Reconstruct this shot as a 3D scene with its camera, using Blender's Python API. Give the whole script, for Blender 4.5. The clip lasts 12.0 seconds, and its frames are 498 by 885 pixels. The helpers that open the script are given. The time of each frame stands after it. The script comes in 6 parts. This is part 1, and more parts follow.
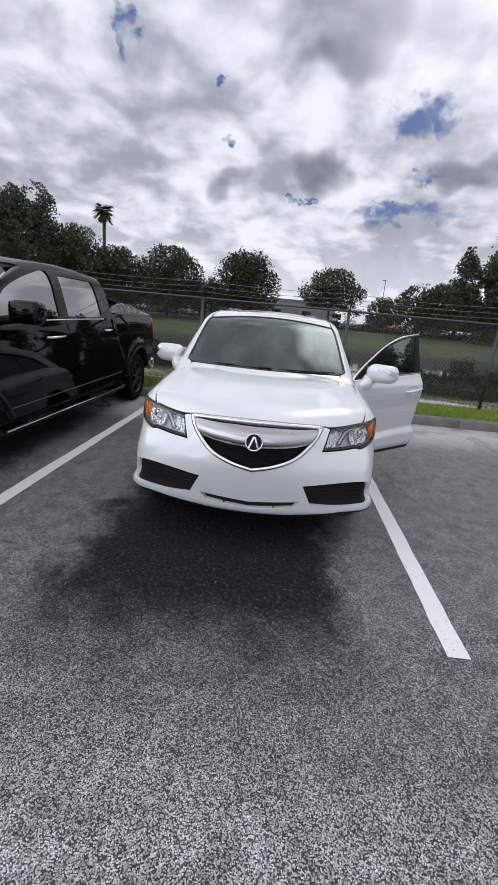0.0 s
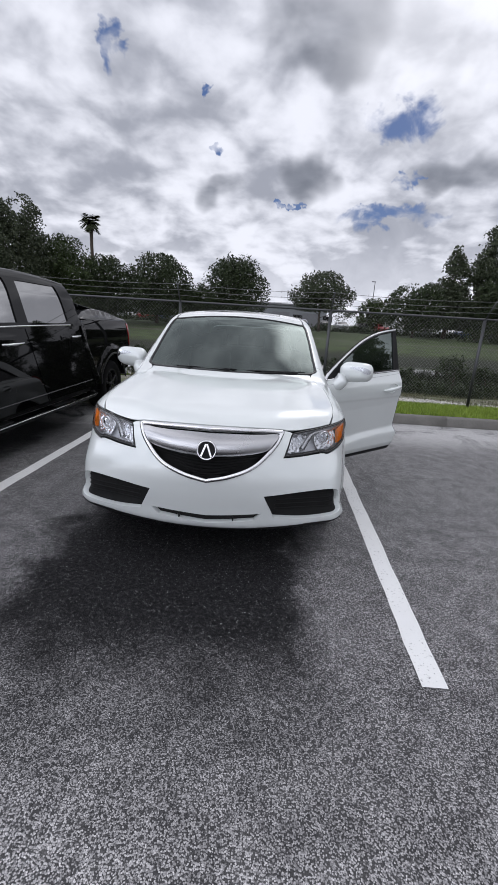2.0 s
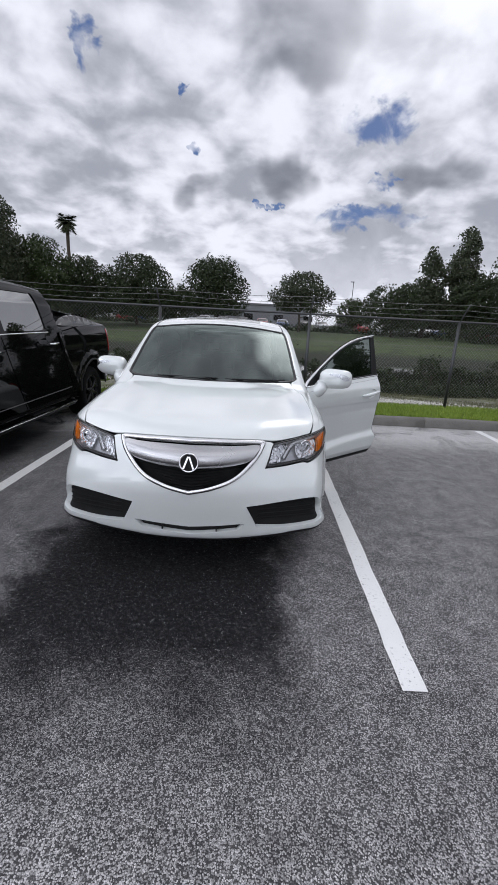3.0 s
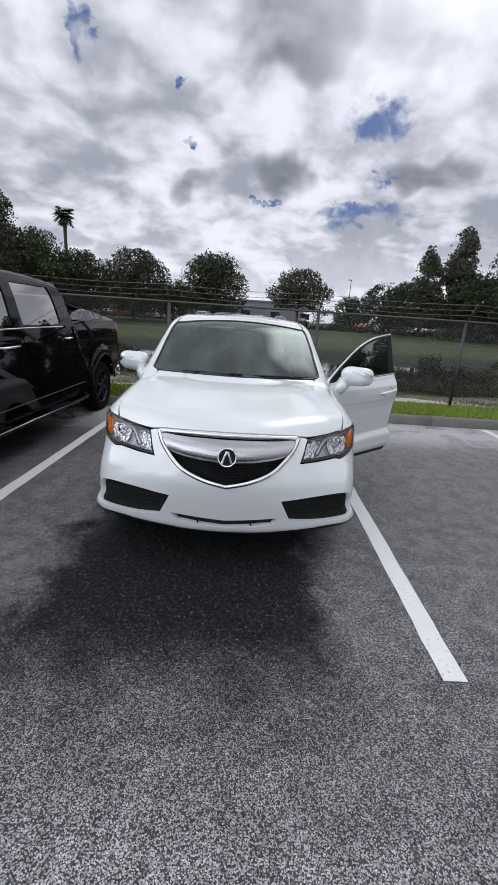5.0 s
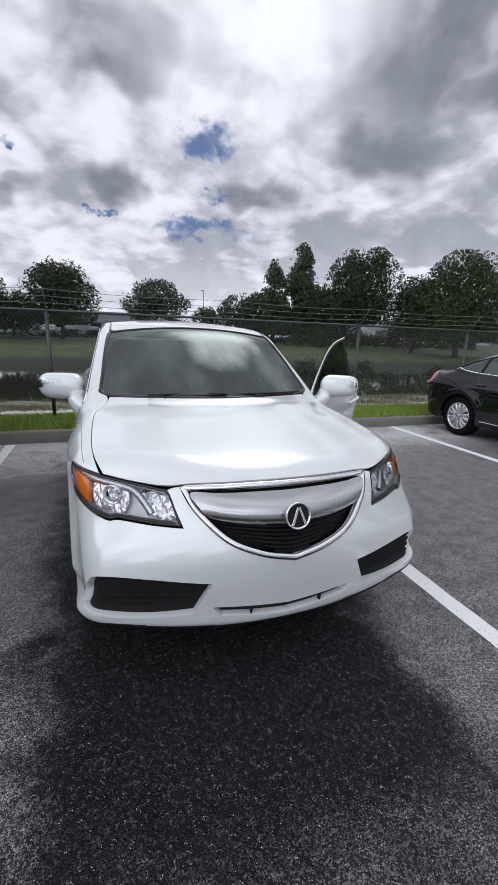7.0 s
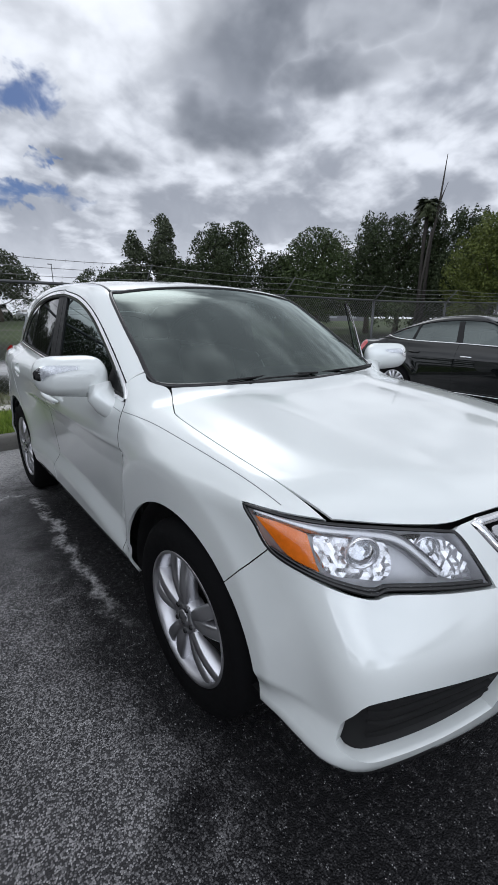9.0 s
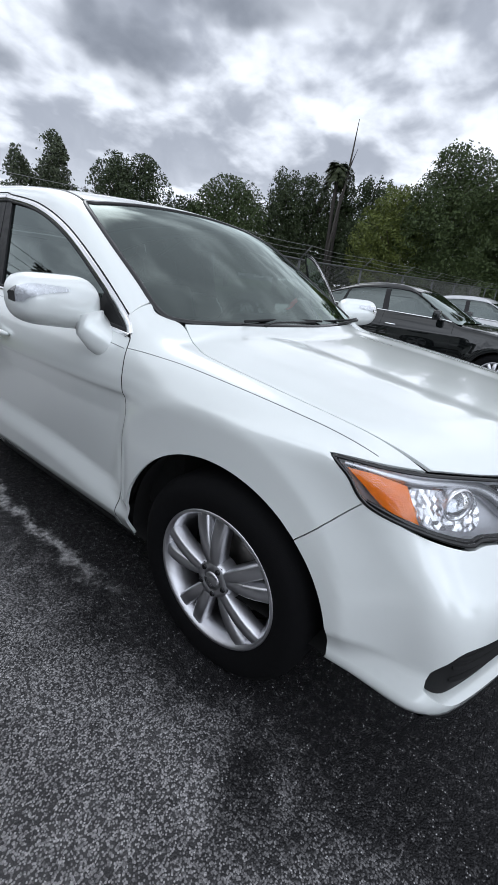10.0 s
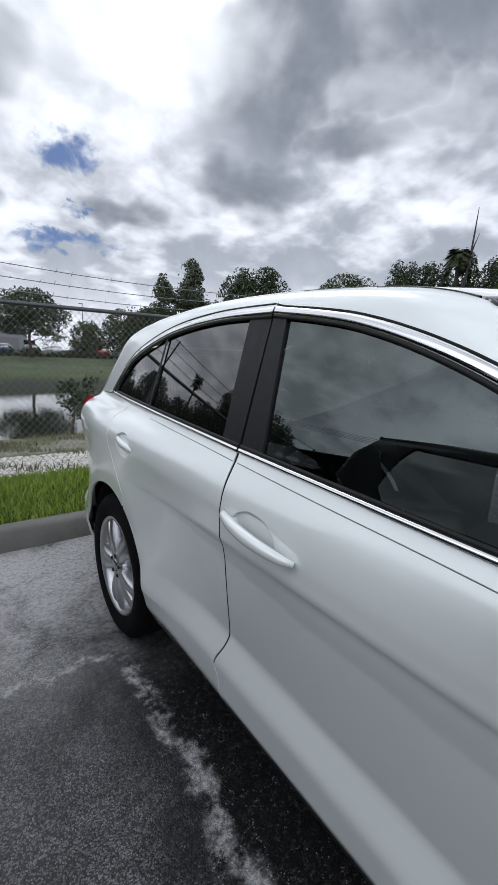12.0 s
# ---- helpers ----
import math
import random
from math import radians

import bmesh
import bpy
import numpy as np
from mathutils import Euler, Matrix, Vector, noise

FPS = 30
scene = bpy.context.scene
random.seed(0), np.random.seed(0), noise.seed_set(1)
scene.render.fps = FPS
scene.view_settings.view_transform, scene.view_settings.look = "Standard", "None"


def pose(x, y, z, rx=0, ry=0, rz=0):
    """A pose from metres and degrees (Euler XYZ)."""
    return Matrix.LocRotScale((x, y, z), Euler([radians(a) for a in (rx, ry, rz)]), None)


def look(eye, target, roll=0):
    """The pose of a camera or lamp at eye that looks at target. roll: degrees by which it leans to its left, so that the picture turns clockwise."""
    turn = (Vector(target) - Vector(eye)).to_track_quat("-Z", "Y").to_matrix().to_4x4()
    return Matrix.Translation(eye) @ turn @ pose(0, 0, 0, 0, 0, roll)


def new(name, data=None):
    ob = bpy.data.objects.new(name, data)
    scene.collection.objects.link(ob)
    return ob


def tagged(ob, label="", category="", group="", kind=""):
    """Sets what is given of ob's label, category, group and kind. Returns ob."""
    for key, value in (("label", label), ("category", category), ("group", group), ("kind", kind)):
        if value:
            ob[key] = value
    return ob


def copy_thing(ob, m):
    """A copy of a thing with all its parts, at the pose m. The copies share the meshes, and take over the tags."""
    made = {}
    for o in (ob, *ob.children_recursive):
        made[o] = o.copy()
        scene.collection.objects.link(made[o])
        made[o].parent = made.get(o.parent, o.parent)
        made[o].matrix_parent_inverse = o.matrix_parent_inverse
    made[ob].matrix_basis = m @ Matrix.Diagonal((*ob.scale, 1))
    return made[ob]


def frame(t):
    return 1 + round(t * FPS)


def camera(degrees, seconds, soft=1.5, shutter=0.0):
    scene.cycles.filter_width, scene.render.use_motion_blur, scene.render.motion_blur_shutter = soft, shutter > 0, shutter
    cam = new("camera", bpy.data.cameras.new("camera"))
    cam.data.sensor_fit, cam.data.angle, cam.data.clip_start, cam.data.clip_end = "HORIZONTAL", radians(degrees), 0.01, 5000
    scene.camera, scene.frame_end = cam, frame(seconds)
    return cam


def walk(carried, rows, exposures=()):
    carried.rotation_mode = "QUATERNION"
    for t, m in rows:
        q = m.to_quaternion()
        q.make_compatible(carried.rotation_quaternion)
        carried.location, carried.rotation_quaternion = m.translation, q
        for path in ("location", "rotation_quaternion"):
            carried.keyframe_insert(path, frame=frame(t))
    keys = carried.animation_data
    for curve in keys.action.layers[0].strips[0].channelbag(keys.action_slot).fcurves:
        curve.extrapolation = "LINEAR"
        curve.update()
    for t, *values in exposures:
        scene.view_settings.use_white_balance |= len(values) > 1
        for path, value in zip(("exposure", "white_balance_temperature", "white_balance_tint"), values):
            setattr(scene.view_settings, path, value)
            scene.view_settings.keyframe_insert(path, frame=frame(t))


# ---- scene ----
cam = camera(62.0, 12.0)
PATH = [
    (0, (0.076, -2.567, 1.593), (-0.005, -0.655, 1.012), 5.3),
    (0.5, (0.191, -2.493, 1.58), (0.082, -0.578, 1.012), 5.3),
    (1, (0.269, -2.388, 1.579), (0.156, -0.473, 1.014), 4.9),
    (1.5, (0.299, -2.348, 1.565), (0.198, -0.431, 1.005), 4.1),
    (2, (0.325, -2.311, 1.553), (0.257, -0.392, 0.996), 3.5),
    (2.5, (0.353, -2.296, 1.594), (0.329, -0.373, 1.044), 3.2),
    (4.5, (0.139, -2.444, 1.65), (0.202, -0.528, 1.079), 3.3),
    (5, (0.074, -2.357, 1.613), (0.115, -0.439, 1.048), 3.9),
    (5.5, (-0.07, -2.076, 1.562), (-0.055, -0.155, 1.007), 4.0),
    (6, (-0.241, -1.882, 1.543), (-0.085, 0.038, 1.005), 4.0),
    (6.5, (-0.5, -1.717, 1.57), (-0.083, 0.171, 1.061), 3.3),
    (7, (-0.75, -1.449, 1.531), (-0.083, 0.372, 1.044), 1.9),
    (7.2, (-0.804, -1.319, 1.52), (-0.046, 0.464, 1.026), 1.2),
    (8.8, (-1.461, -0.338, 1.445), (-0.309, 1.211, 0.923), -0.6),
    (9, (-1.511, -0.218, 1.418), (-0.321, 1.285, 0.846), 0.4),
    (9.5, (-1.726, -0.016, 1.336), (-0.359, 1.251, 0.61), 4.7),
    (10, (-1.758, 0.195, 1.316), (-0.272, 1.315, 0.583), 6.5),
    (10.5, (-1.67, 0.532, 1.335), (-0.188, 1.705, 0.683), 5.7),
    (11, (-1.697, 0.9, 1.397), (-0.289, 2.212, 0.853), 4.1),
    (11.5, (-1.681, 1.275, 1.408), (-0.394, 2.737, 0.952), 2.8),
    (12, (-1.533, 1.646, 1.415), (-0.368, 3.224, 1.026), 2.0),
]
EXPOSURE = [(0, 0.0, 6250, 14), (7.2, -0.03, 6200, 13), (8.8, -0.02, 6150, 11), (9.5, 0.10, 6100, 10), (10.5, 0.42, 6080, 10), (11.0, 0.36, 6080, 10), (11.5, 0.27, 6100, 10), (12.0, 0.20, 6150, 10)]
walk(cam, [(t, look(eye, target, roll)) for t, eye, target, roll in PATH], EXPOSURE)

# ---- sky, sun ----
SUN_AZ, SUN_EL = 26.0, 47.0     # degrees from +y towards +x, and above the horizon
world = bpy.data.worlds.new("sky")
scene.world = world
world.use_nodes = True
WT = world.node_tree
WT.nodes.clear()


def wire(tree, a, b):
    tree.links.new(a, b)


def node(tree, kind, **values):
    n = tree.nodes.new(kind)
    for k, v in values.items():
        if k in n.inputs:
            if hasattr(v, "is_output"):
                tree.links.new(v, n.inputs[k])
            else:
                n.inputs[k].default_value = v
    return n


def calc(tree, op, a, b=0.0, c=0.0):
    n = tree.nodes.new("ShaderNodeMath")
    n.operation = op
    for i, v in enumerate((a, b, c)):
        if hasattr(v, "is_output"):
            tree.links.new(v, n.inputs[i])
        else:
            n.inputs[i].default_value = v
    return n.outputs[0]


def span(tree, v, a, b, lo=0.0, hi=1.0, smooth=True):
    n = tree.nodes.new("ShaderNodeMapRange")
    n.interpolation_type = "SMOOTHSTEP" if smooth else "LINEAR"
    tree.links.new(v, n.inputs[0])
    for i, u in enumerate((a, b, lo, hi)):
        n.inputs[i + 1].default_value = u
    return n.outputs[0]


def blend(tree, fac, a, b, mode="MIX"):
    n = tree.nodes.new("ShaderNodeMix")
    n.data_type, n.blend_type = "RGBA", mode
    for i, v in ((0, fac), (6, a), (7, b)):
        if hasattr(v, "is_output"):
            tree.links.new(v, n.inputs[i])
        else:
            n.inputs[i].default_value = v if i == 0 else (*v, 1)
    return n.outputs[2]


def noise_tex(tree, vec, scale, detail=4.0, rough=0.55, distort=0.0, colour=False):
    n = node(tree, "ShaderNodeTexNoise", Scale=scale, Detail=detail, Roughness=rough, Distortion=distort)
    if vec is not None:
        tree.links.new(vec, n.inputs["Vector"])
    return n.outputs["Color" if colour else "Fac"]


def build_sky():
    t = WT
    d = t.nodes.new("ShaderNodeTexCoord").outputs["Generated"]
    sep = node(t, "ShaderNodeSeparateXYZ", Vector=d)
    dx, dy, dz = sep.outputs
    up = calc(t, "ADD", calc(t, "MAXIMUM", dz, 0.0), 0.34)
    flat = node(t, "ShaderNodeCombineXYZ", X=calc(t, "DIVIDE", dx, up), Y=calc(t, "DIVIDE", dy, up), Z=0.0).outputs[0]
    # a cloud deck in layers: broad light and dark, then streaks and puffs
    broad = noise_tex(t, flat, 1.0, 3, 0.5, 0.4)
    puffs = noise_tex(t, flat, 3.6, 4, 0.48, 0.35)
    fine = noise_tex(t, flat, 11.0, 4, 0.5, 0.2)
    v = calc(t, "ADD", calc(t, "MULTIPLY", broad, 0.36), calc(t, "ADD", calc(t, "MULTIPLY", puffs, 0.42), calc(t, "MULTIPLY", fine, 0.16)))
    light = span(t, v, 0.385, 0.545, 0.0, 1.0)
    # single clouds and gaps by azimuth and elevation in degrees, with ragged edges
    warp = node(t, "ShaderNodeSeparateXYZ", Vector=noise_tex(t, d, 15.0, 4, 0.56, 0.3, True))
    az = calc(t, "ADD", calc(t, "MULTIPLY", calc(t, "ARCTAN2", dx, dy), 57.2958), calc(t, "MULTIPLY", calc(t, "SUBTRACT", warp.outputs[0], 0.5), 11.0))
    el = calc(t, "ADD", calc(t, "MULTIPLY", calc(t, "ARCSINE", dz), 57.2958), calc(t, "MULTIPLY", calc(t, "SUBTRACT", warp.outputs[1], 0.5), 8.0))

    slow = node(t, "ShaderNodeSeparateXYZ", Vector=noise_tex(t, d, 9.0, 2, 0.5, 0.2, True))
    az_slow = calc(t, "ADD", calc(t, "MULTIPLY", calc(t, "ARCTAN2", dx, dy), 57.2958), calc(t, "MULTIPLY", calc(t, "SUBTRACT", slow.outputs[0], 0.5), 13.0))
    el_slow = calc(t, "ADD", calc(t, "MULTIPLY", calc(t, "ARCSINE", dz), 57.2958), calc(t, "MULTIPLY", calc(t, "SUBTRACT", slow.outputs[1], 0.5), 8.0))

    def spot(a, e, ra, re, soft):
        ragged = soft < .8
        u = calc(t, "DIVIDE", calc(t, "SUBTRACT", az if ragged else az_slow, a), ra)
        w = calc(t, "DIVIDE", calc(t, "SUBTRACT", el if ragged else el_slow, e), re)
        return span(t, calc(t, "ADD", calc(t, "MULTIPLY", u, u), calc(t, "MULTIPLY", w, w)), 1.0 + soft, max(1.0 - soft, 0.0))

    def total(rows, soft):
        out = None
        for r in rows:
            s = spot(*r, soft)
            out = s if out is None else calc(t, "MAXIMUM", out, s)
        return out

    gaps = total([(13.0, 21.6, 3.4, 1.7), (13.3, 12.9, 5.8, 0.9), (-20.3, 26.3, 1.2, 2.2), (-10.7, 24.0, .8, .7), (-8.0, 19.3, .7, .4), (.9, 13.2, .8, .3),
                  (14.9, 16.5, 1.2, 0.6)], 0.78)
    gaps = calc(t, "MULTIPLY", gaps, span(t, fine, .66, .44, .3, 1.0))
    dark = total([(3.8, 17.2, 3.6, 2.0), (4.5, 28.5, 6.0, 3.2), (-7.9, 13.7, 2.6, 1.3), (34.5, 20.3, 5.6, 3.0), (37.0, 30.5, 8.0, 6.5), (52.0, 30.0, 8.0, 3.0),
                  (48.6, 25.6, 8.0, 2.6), (62.0, 27.0, 8.0, 3.4), (75.0, 32.0, 9.0, 5.0), (47.0, 35.0, 13.0, 7.0), (64.0, 36.0, 14.0, 7.0), (19.5, 16.5, 4.0, 1.6)], 0.85)
    shine = spot(SUN_AZ - 7, 35.0, 15.0, 13.0, 0.95)
    veil = spot(SUN_AZ, SUN_EL + 2, 15.0, 11.0, 0.95)
    low = span(t, el, 0.0, 14.0, 1.0, 0.0)
    light = calc(t, "MAXIMUM", light, calc(t, "MULTIPLY", low, 0.75))
    cloud = blend(t, light, (3.7, 3.9, 4.35), (9.0, 9.2, 9.6))
    cloud = blend(t, calc(t, "MULTIPLY", dark, span(t, puffs, .38, .64, .98, .62)), cloud, blend(t, fine, (1.5, 1.65, 1.95), (3.1, 3.3, 3.7)))
    cloud = blend(t, calc(t, "MULTIPLY", shine, 0.42), cloud, (11.3, 11.4, 11.5))
    cloud = blend(t, veil, cloud, blend(t, puffs, (26.0, 26.0, 25.5), (50.0, 49.5, 48.5)))
    # unseen sky on the side away from the pond, brightened to light the car's flank
    away = calc(t, "ADD", calc(t, "MULTIPLY", dx, -.75), calc(t, "MULTIPLY", dy, -.55))
    cloud = blend(t, 1.0, cloud, blend(t, span(t, away, .1, .8), (1, 1, 1), (2.6, 2.6, 2.6)), "MULTIPLY")
    sky = t.nodes.new("ShaderNodeTexSky")
    sky.sky_type, sky.sun_disc = "NISHITA", False
    sky.sun_elevation, sky.sun_rotation = radians(SUN_EL), radians(SUN_AZ)
    seen = blend(t, gaps, cloud, blend(t, 0.8, sky.outputs[0], (0.42, 1.0, 2.7)))
    bg = node(t, "ShaderNodeBackground", Color=seen, Strength=0.1)
    out = t.nodes.new("ShaderNodeOutputWorld")
    wire(t, bg.outputs[0], out.inputs[0])


build_sky()
sun = new("sun", bpy.data.lights.new("sun", "SUN"))
sun.data.energy, sun.data.angle, sun.data.color = 0.5, radians(130), (1.0, 0.97, 0.92)
a, e = radians(SUN_AZ), radians(SUN_EL)
sun.matrix_world = look((0, 0, 0), (-math.sin(a) * math.cos(e), -math.cos(a) * math.cos(e), -math.sin(e)))
scene.view_settings.exposure = 0.0

# ---- materials ----
def material(name):
    m = bpy.data.materials.new(name)
    m.use_nodes = True
    t = m.node_tree
    t.nodes.clear()
    b = t.nodes.new("ShaderNodeBsdfPrincipled")
    o = t.nodes.new("ShaderNodeOutputMaterial")
    wire(t, b.outputs[0], o.inputs[0])
    return m, t, b


def set_in(tree, b, **values):
    for k, v in values.items():
        s = b.inputs[k.replace("_", " ")]
        if hasattr(v, "is_output"):
            tree.links.new(v, s)
        elif isinstance(v, tuple):
            s.default_value = (*v, 1)
        else:
            s.default_value = v


def place(tree):
    return tree.nodes.new("ShaderNodeNewGeometry").outputs["Position"]


def bump(tree, b, height, strength, distance):
    n = node(tree, "ShaderNodeBump", Height=height, Strength=strength, Distance=distance)
    wire(tree, n.outputs[0], b.inputs["Normal"])


def plain(name, colour, rough=0.5, metal=0.0, vary=0.15, scale=8.0, grain=0.0, grain_scale=200.0, coat=0.0, spec=0.5):
    """A surface with soft variation in colour and roughness, and fine grain."""
    m, t, b = material(name)
    p = place(t)
    n1, n2 = noise_tex(t, p, scale, 5), noise_tex(t, p, grain_scale, 3)
    lo, hi = tuple(c * (1 - vary) for c in colour), tuple(min(1, c * (1 + vary)) for c in colour)
    set_in(t, b, Base_Color=blend(t, n1, lo, hi), Metallic=metal, Roughness=span(t, n1, .2, .8, max(rough - .07, .02), min(rough + .07, 1)))
    b.inputs["Specular IOR Level"].default_value = spec
    if coat:
        set_in(t, b, Coat_Weight=coat, Coat_Roughness=0.03)
    if grain:
        bump(t, b, n2, grain, 0.002)
    return m


def pane(name, tint, rough=0.0, ior=1.5, shine=(1, 1, 1)):
    """Thin glass: lets tinted light through, with gloss that grows towards grazing."""
    m = bpy.data.materials.new(name)
    m.use_nodes = True
    t = m.node_tree
    t.nodes.clear()
    clear = node(t, "ShaderNodeBsdfTransparent", Color=(*tint, 1))
    gloss = node(t, "ShaderNodeBsdfGlossy", Color=(*shine, 1), Roughness=rough)
    fres = node(t, "ShaderNodeFresnel", IOR=ior)
    mix = t.nodes.new("ShaderNodeMixShader")
    wire(t, fres.outputs[0], mix.inputs[0])
    wire(t, clear.outputs[0], mix.inputs[1])
    wire(t, gloss.outputs[0], mix.inputs[2])
    o = t.nodes.new("ShaderNodeOutputMaterial")
    wire(t, mix.outputs[0], o.inputs[0])
    return m


def car_paint(name, colour, dust=0.1, rough=0.32, metal=0.0, coat=1.0, spec=.5, haze=.03):
    m, t, b = material(name)
    p = place(t)
    n = noise_tex(t, p, 2.6, 6, 0.6)
    grime = calc(t, "MULTIPLY", span(t, n, 0.45, 0.75), dust)
    set_in(t, b, Base_Color=blend(t, grime, colour, (.32, .31, .29)), Roughness=rough, Metallic=metal,
           Coat_Weight=coat, Coat_Roughness=haze, Specular_IOR_Level=spec)
    return m


def asphalt_material():
    m, t, b = material("asphalt")
    p = place(t)
    sep = node(t, "ShaderNodeSeparateXYZ", Vector=p)
    x, y = sep.outputs[0], sep.outputs[1]
    vor = node(t, "ShaderNodeTexVoronoi", Vector=p, Scale=180.0, Randomness=1.0)
    vor2 = node(t, "ShaderNodeTexVoronoi", Vector=p, Scale=112.0, Randomness=1.0)
    vor.voronoi_dimensions = vor2.voronoi_dimensions = "2D"
    tone = node(t, "ShaderNodeSeparateColor", Color=vor.outputs["Color"]).outputs[0]
    tone2 = node(t, "ShaderNodeSeparateColor", Color=vor2.outputs["Color"]).outputs[1]
    mid, wide = noise_tex(t, p, 7.0, 5, 0.6), noise_tex(t, p, 0.9, 5, 0.6, 0.5)
    grit = noise_tex(t, p, 260.0, 3)
    clump = noise_tex(t, p, 38.0, 4, .7)
    aisle = span(t, calc(t, "ADD", y, calc(t, "MULTIPLY", wide, .8)), -.5, -1.8)
    fleck = calc(t, "MULTIPLY", span(t, calc(t, "ADD", tone, calc(t, "MULTIPLY", aisle, .30)), .46, .60), span(t, vor.outputs["Distance"], .56, .44))
    fleck2 = calc(t, "MULTIPLY", span(t, tone2, 0.60, 0.72), span(t, vor2.outputs["Distance"], 0.52, 0.36))
    stones = calc(t, "MAXIMUM", fleck, calc(t, "MULTIPLY", fleck2, .8))
    stones = calc(t, "MULTIPLY", stones, span(t, clump, .34, .56, .5, 1.0))
    stones = calc(t, "MULTIPLY", stones, span(t, aisle, 0, 1, .60, 1.0))
    sparse = calc(t, "MULTIPLY", calc(t, "MULTIPLY", span(t, tone, .90, .96), span(t, vor.outputs["Distance"], .42, .25)), span(t, clump, .48, .62))
    # bay middles are painted dark for oil, rubber and the car's soft shadow; the aisle and the strips between cars are
    # worn to the stone
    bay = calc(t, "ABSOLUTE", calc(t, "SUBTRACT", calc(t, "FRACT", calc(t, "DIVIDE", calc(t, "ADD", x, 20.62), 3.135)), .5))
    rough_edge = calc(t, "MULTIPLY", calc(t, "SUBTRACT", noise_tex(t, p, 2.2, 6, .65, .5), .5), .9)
    oil_and_shade = span(t, calc(t, "ADD", bay, calc(t, "MULTIPLY", rough_edge, .30)), .35, .22)
    oil_and_shade = calc(t, "MULTIPLY", oil_and_shade, calc(t, "MULTIPLY", span(t, calc(t, "ADD", y, rough_edge), -1.35, -.45), span(t, calc(t, "ADD", x, rough_edge), 1.35, .85)))
    worn = calc(t, "SUBTRACT", 1.0, calc(t, "MULTIPLY", oil_and_shade, span(t, clump, .42, .66, .97, .80)))
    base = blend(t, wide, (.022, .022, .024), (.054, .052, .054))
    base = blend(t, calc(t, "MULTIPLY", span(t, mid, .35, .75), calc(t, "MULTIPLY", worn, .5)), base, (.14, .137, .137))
    base = blend(t, calc(t, "MULTIPLY", oil_and_shade, .92), base, blend(t, mid, (.003, .003, .0035), (.013, .013, .0145)))
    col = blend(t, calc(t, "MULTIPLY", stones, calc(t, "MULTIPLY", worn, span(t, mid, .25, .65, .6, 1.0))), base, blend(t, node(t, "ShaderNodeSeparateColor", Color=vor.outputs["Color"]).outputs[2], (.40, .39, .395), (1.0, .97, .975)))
    col = blend(t, sparse, col, (.6, .6, .6))
    # pale dusty film near the kerb, and a drying edge beside the car
    edge = noise_tex(t, p, 1.3, 7, 0.68, 0.9)
    film = calc(t, "MULTIPLY", span(t, y, 3.0, 4.2), span(t, edge, .33, .54))
    sway = calc(t, "MULTIPLY", calc(t, "SUBTRACT", noise_tex(t, p, 3.0, 7, .70), .5), .40)
    rim = calc(t, "ADD", calc(t, "MAXIMUM", calc(t, "SUBTRACT", y, 3.45), calc(t, "ADD", x, .95)), sway)
    trail = calc(t, "MULTIPLY", span(t, calc(t, "ABSOLUTE", rim), .060, .005), span(t, noise_tex(t, p, 9.0, 7, .8), .40, .62))
    trail = calc(t, "MULTIPLY", trail, calc(t, "MULTIPLY", span(t, y, 1.2, 2.0), span(t, x, -3.4, -2.2)))
    pale = calc(t, "MAXIMUM", calc(t, "MULTIPLY", film, .85), calc(t, "MULTIPLY", trail, 1.0))
    pool = calc(t, "MULTIPLY", span(t, rim, .0, -.07), span(t, calc(t, "ADD", y, sway), 1.9, 2.7))
    col = blend(t, calc(t, "MULTIPLY", pool, .52), col, blend(t, mid, (.035, .035, .037), (.085, .084, .086)))
    pale = calc(t, "MULTIPLY", pale, span(t, clump, .3, .6, .45, 1.0))
    col = blend(t, pale, col, (.60, .59, .585))
    set_in(t, b, Base_Color=col, Roughness=span(t, tone, 0, 1, .34, .8))
    wire(t, span(t, oil_and_shade, 0, 1, .50, .12), b.inputs["Specular IOR Level"])
    h = calc(t, "ADD", calc(t, "MULTIPLY", calc(t, "SUBTRACT", 1.0, vor.outputs["Distance"]), .6), calc(t, "MULTIPLY", grit, .5))
    bump(t, b, h, 1.0, 0.006)
    return m


def road_paint_material():
    m, t, b = material("white_road_paint")
    p = place(t)
    n, n2 = noise_tex(t, p, 70.0, 6, .7), noise_tex(t, p, 3.0, 4)
    wear = span(t, calc(t, "ADD", n, calc(t, "MULTIPLY", calc(t, "SUBTRACT", n2, .5), .25)), .60, .68)
    set_in(t, b, Base_Color=blend(t, calc(t, "MULTIPLY", wear, .8), blend(t, n2, (.74, .74, .73), (.86, .86, .85)), (.10, .10, .10)), Roughness=.8)
    bump(t, b, noise_tex(t, p, 130.0, 3), .5, .004)
    return m


def concrete_material():
    m, t, b = material("kerb_concrete")
    p = place(t)
    n, n2 = noise_tex(t, p, 3.0, 6, .65), noise_tex(t, p, 60.0, 4, .7)
    col = blend(t, n, (.10, .095, .087), (.24, .23, .21))
    set_in(t, b, Base_Color=blend(t, span(t, n2, .5, .8, 0, .5), col, (.05, .048, .045)), Roughness=.9)
    bump(t, b, n2, .5, .004)
    return m


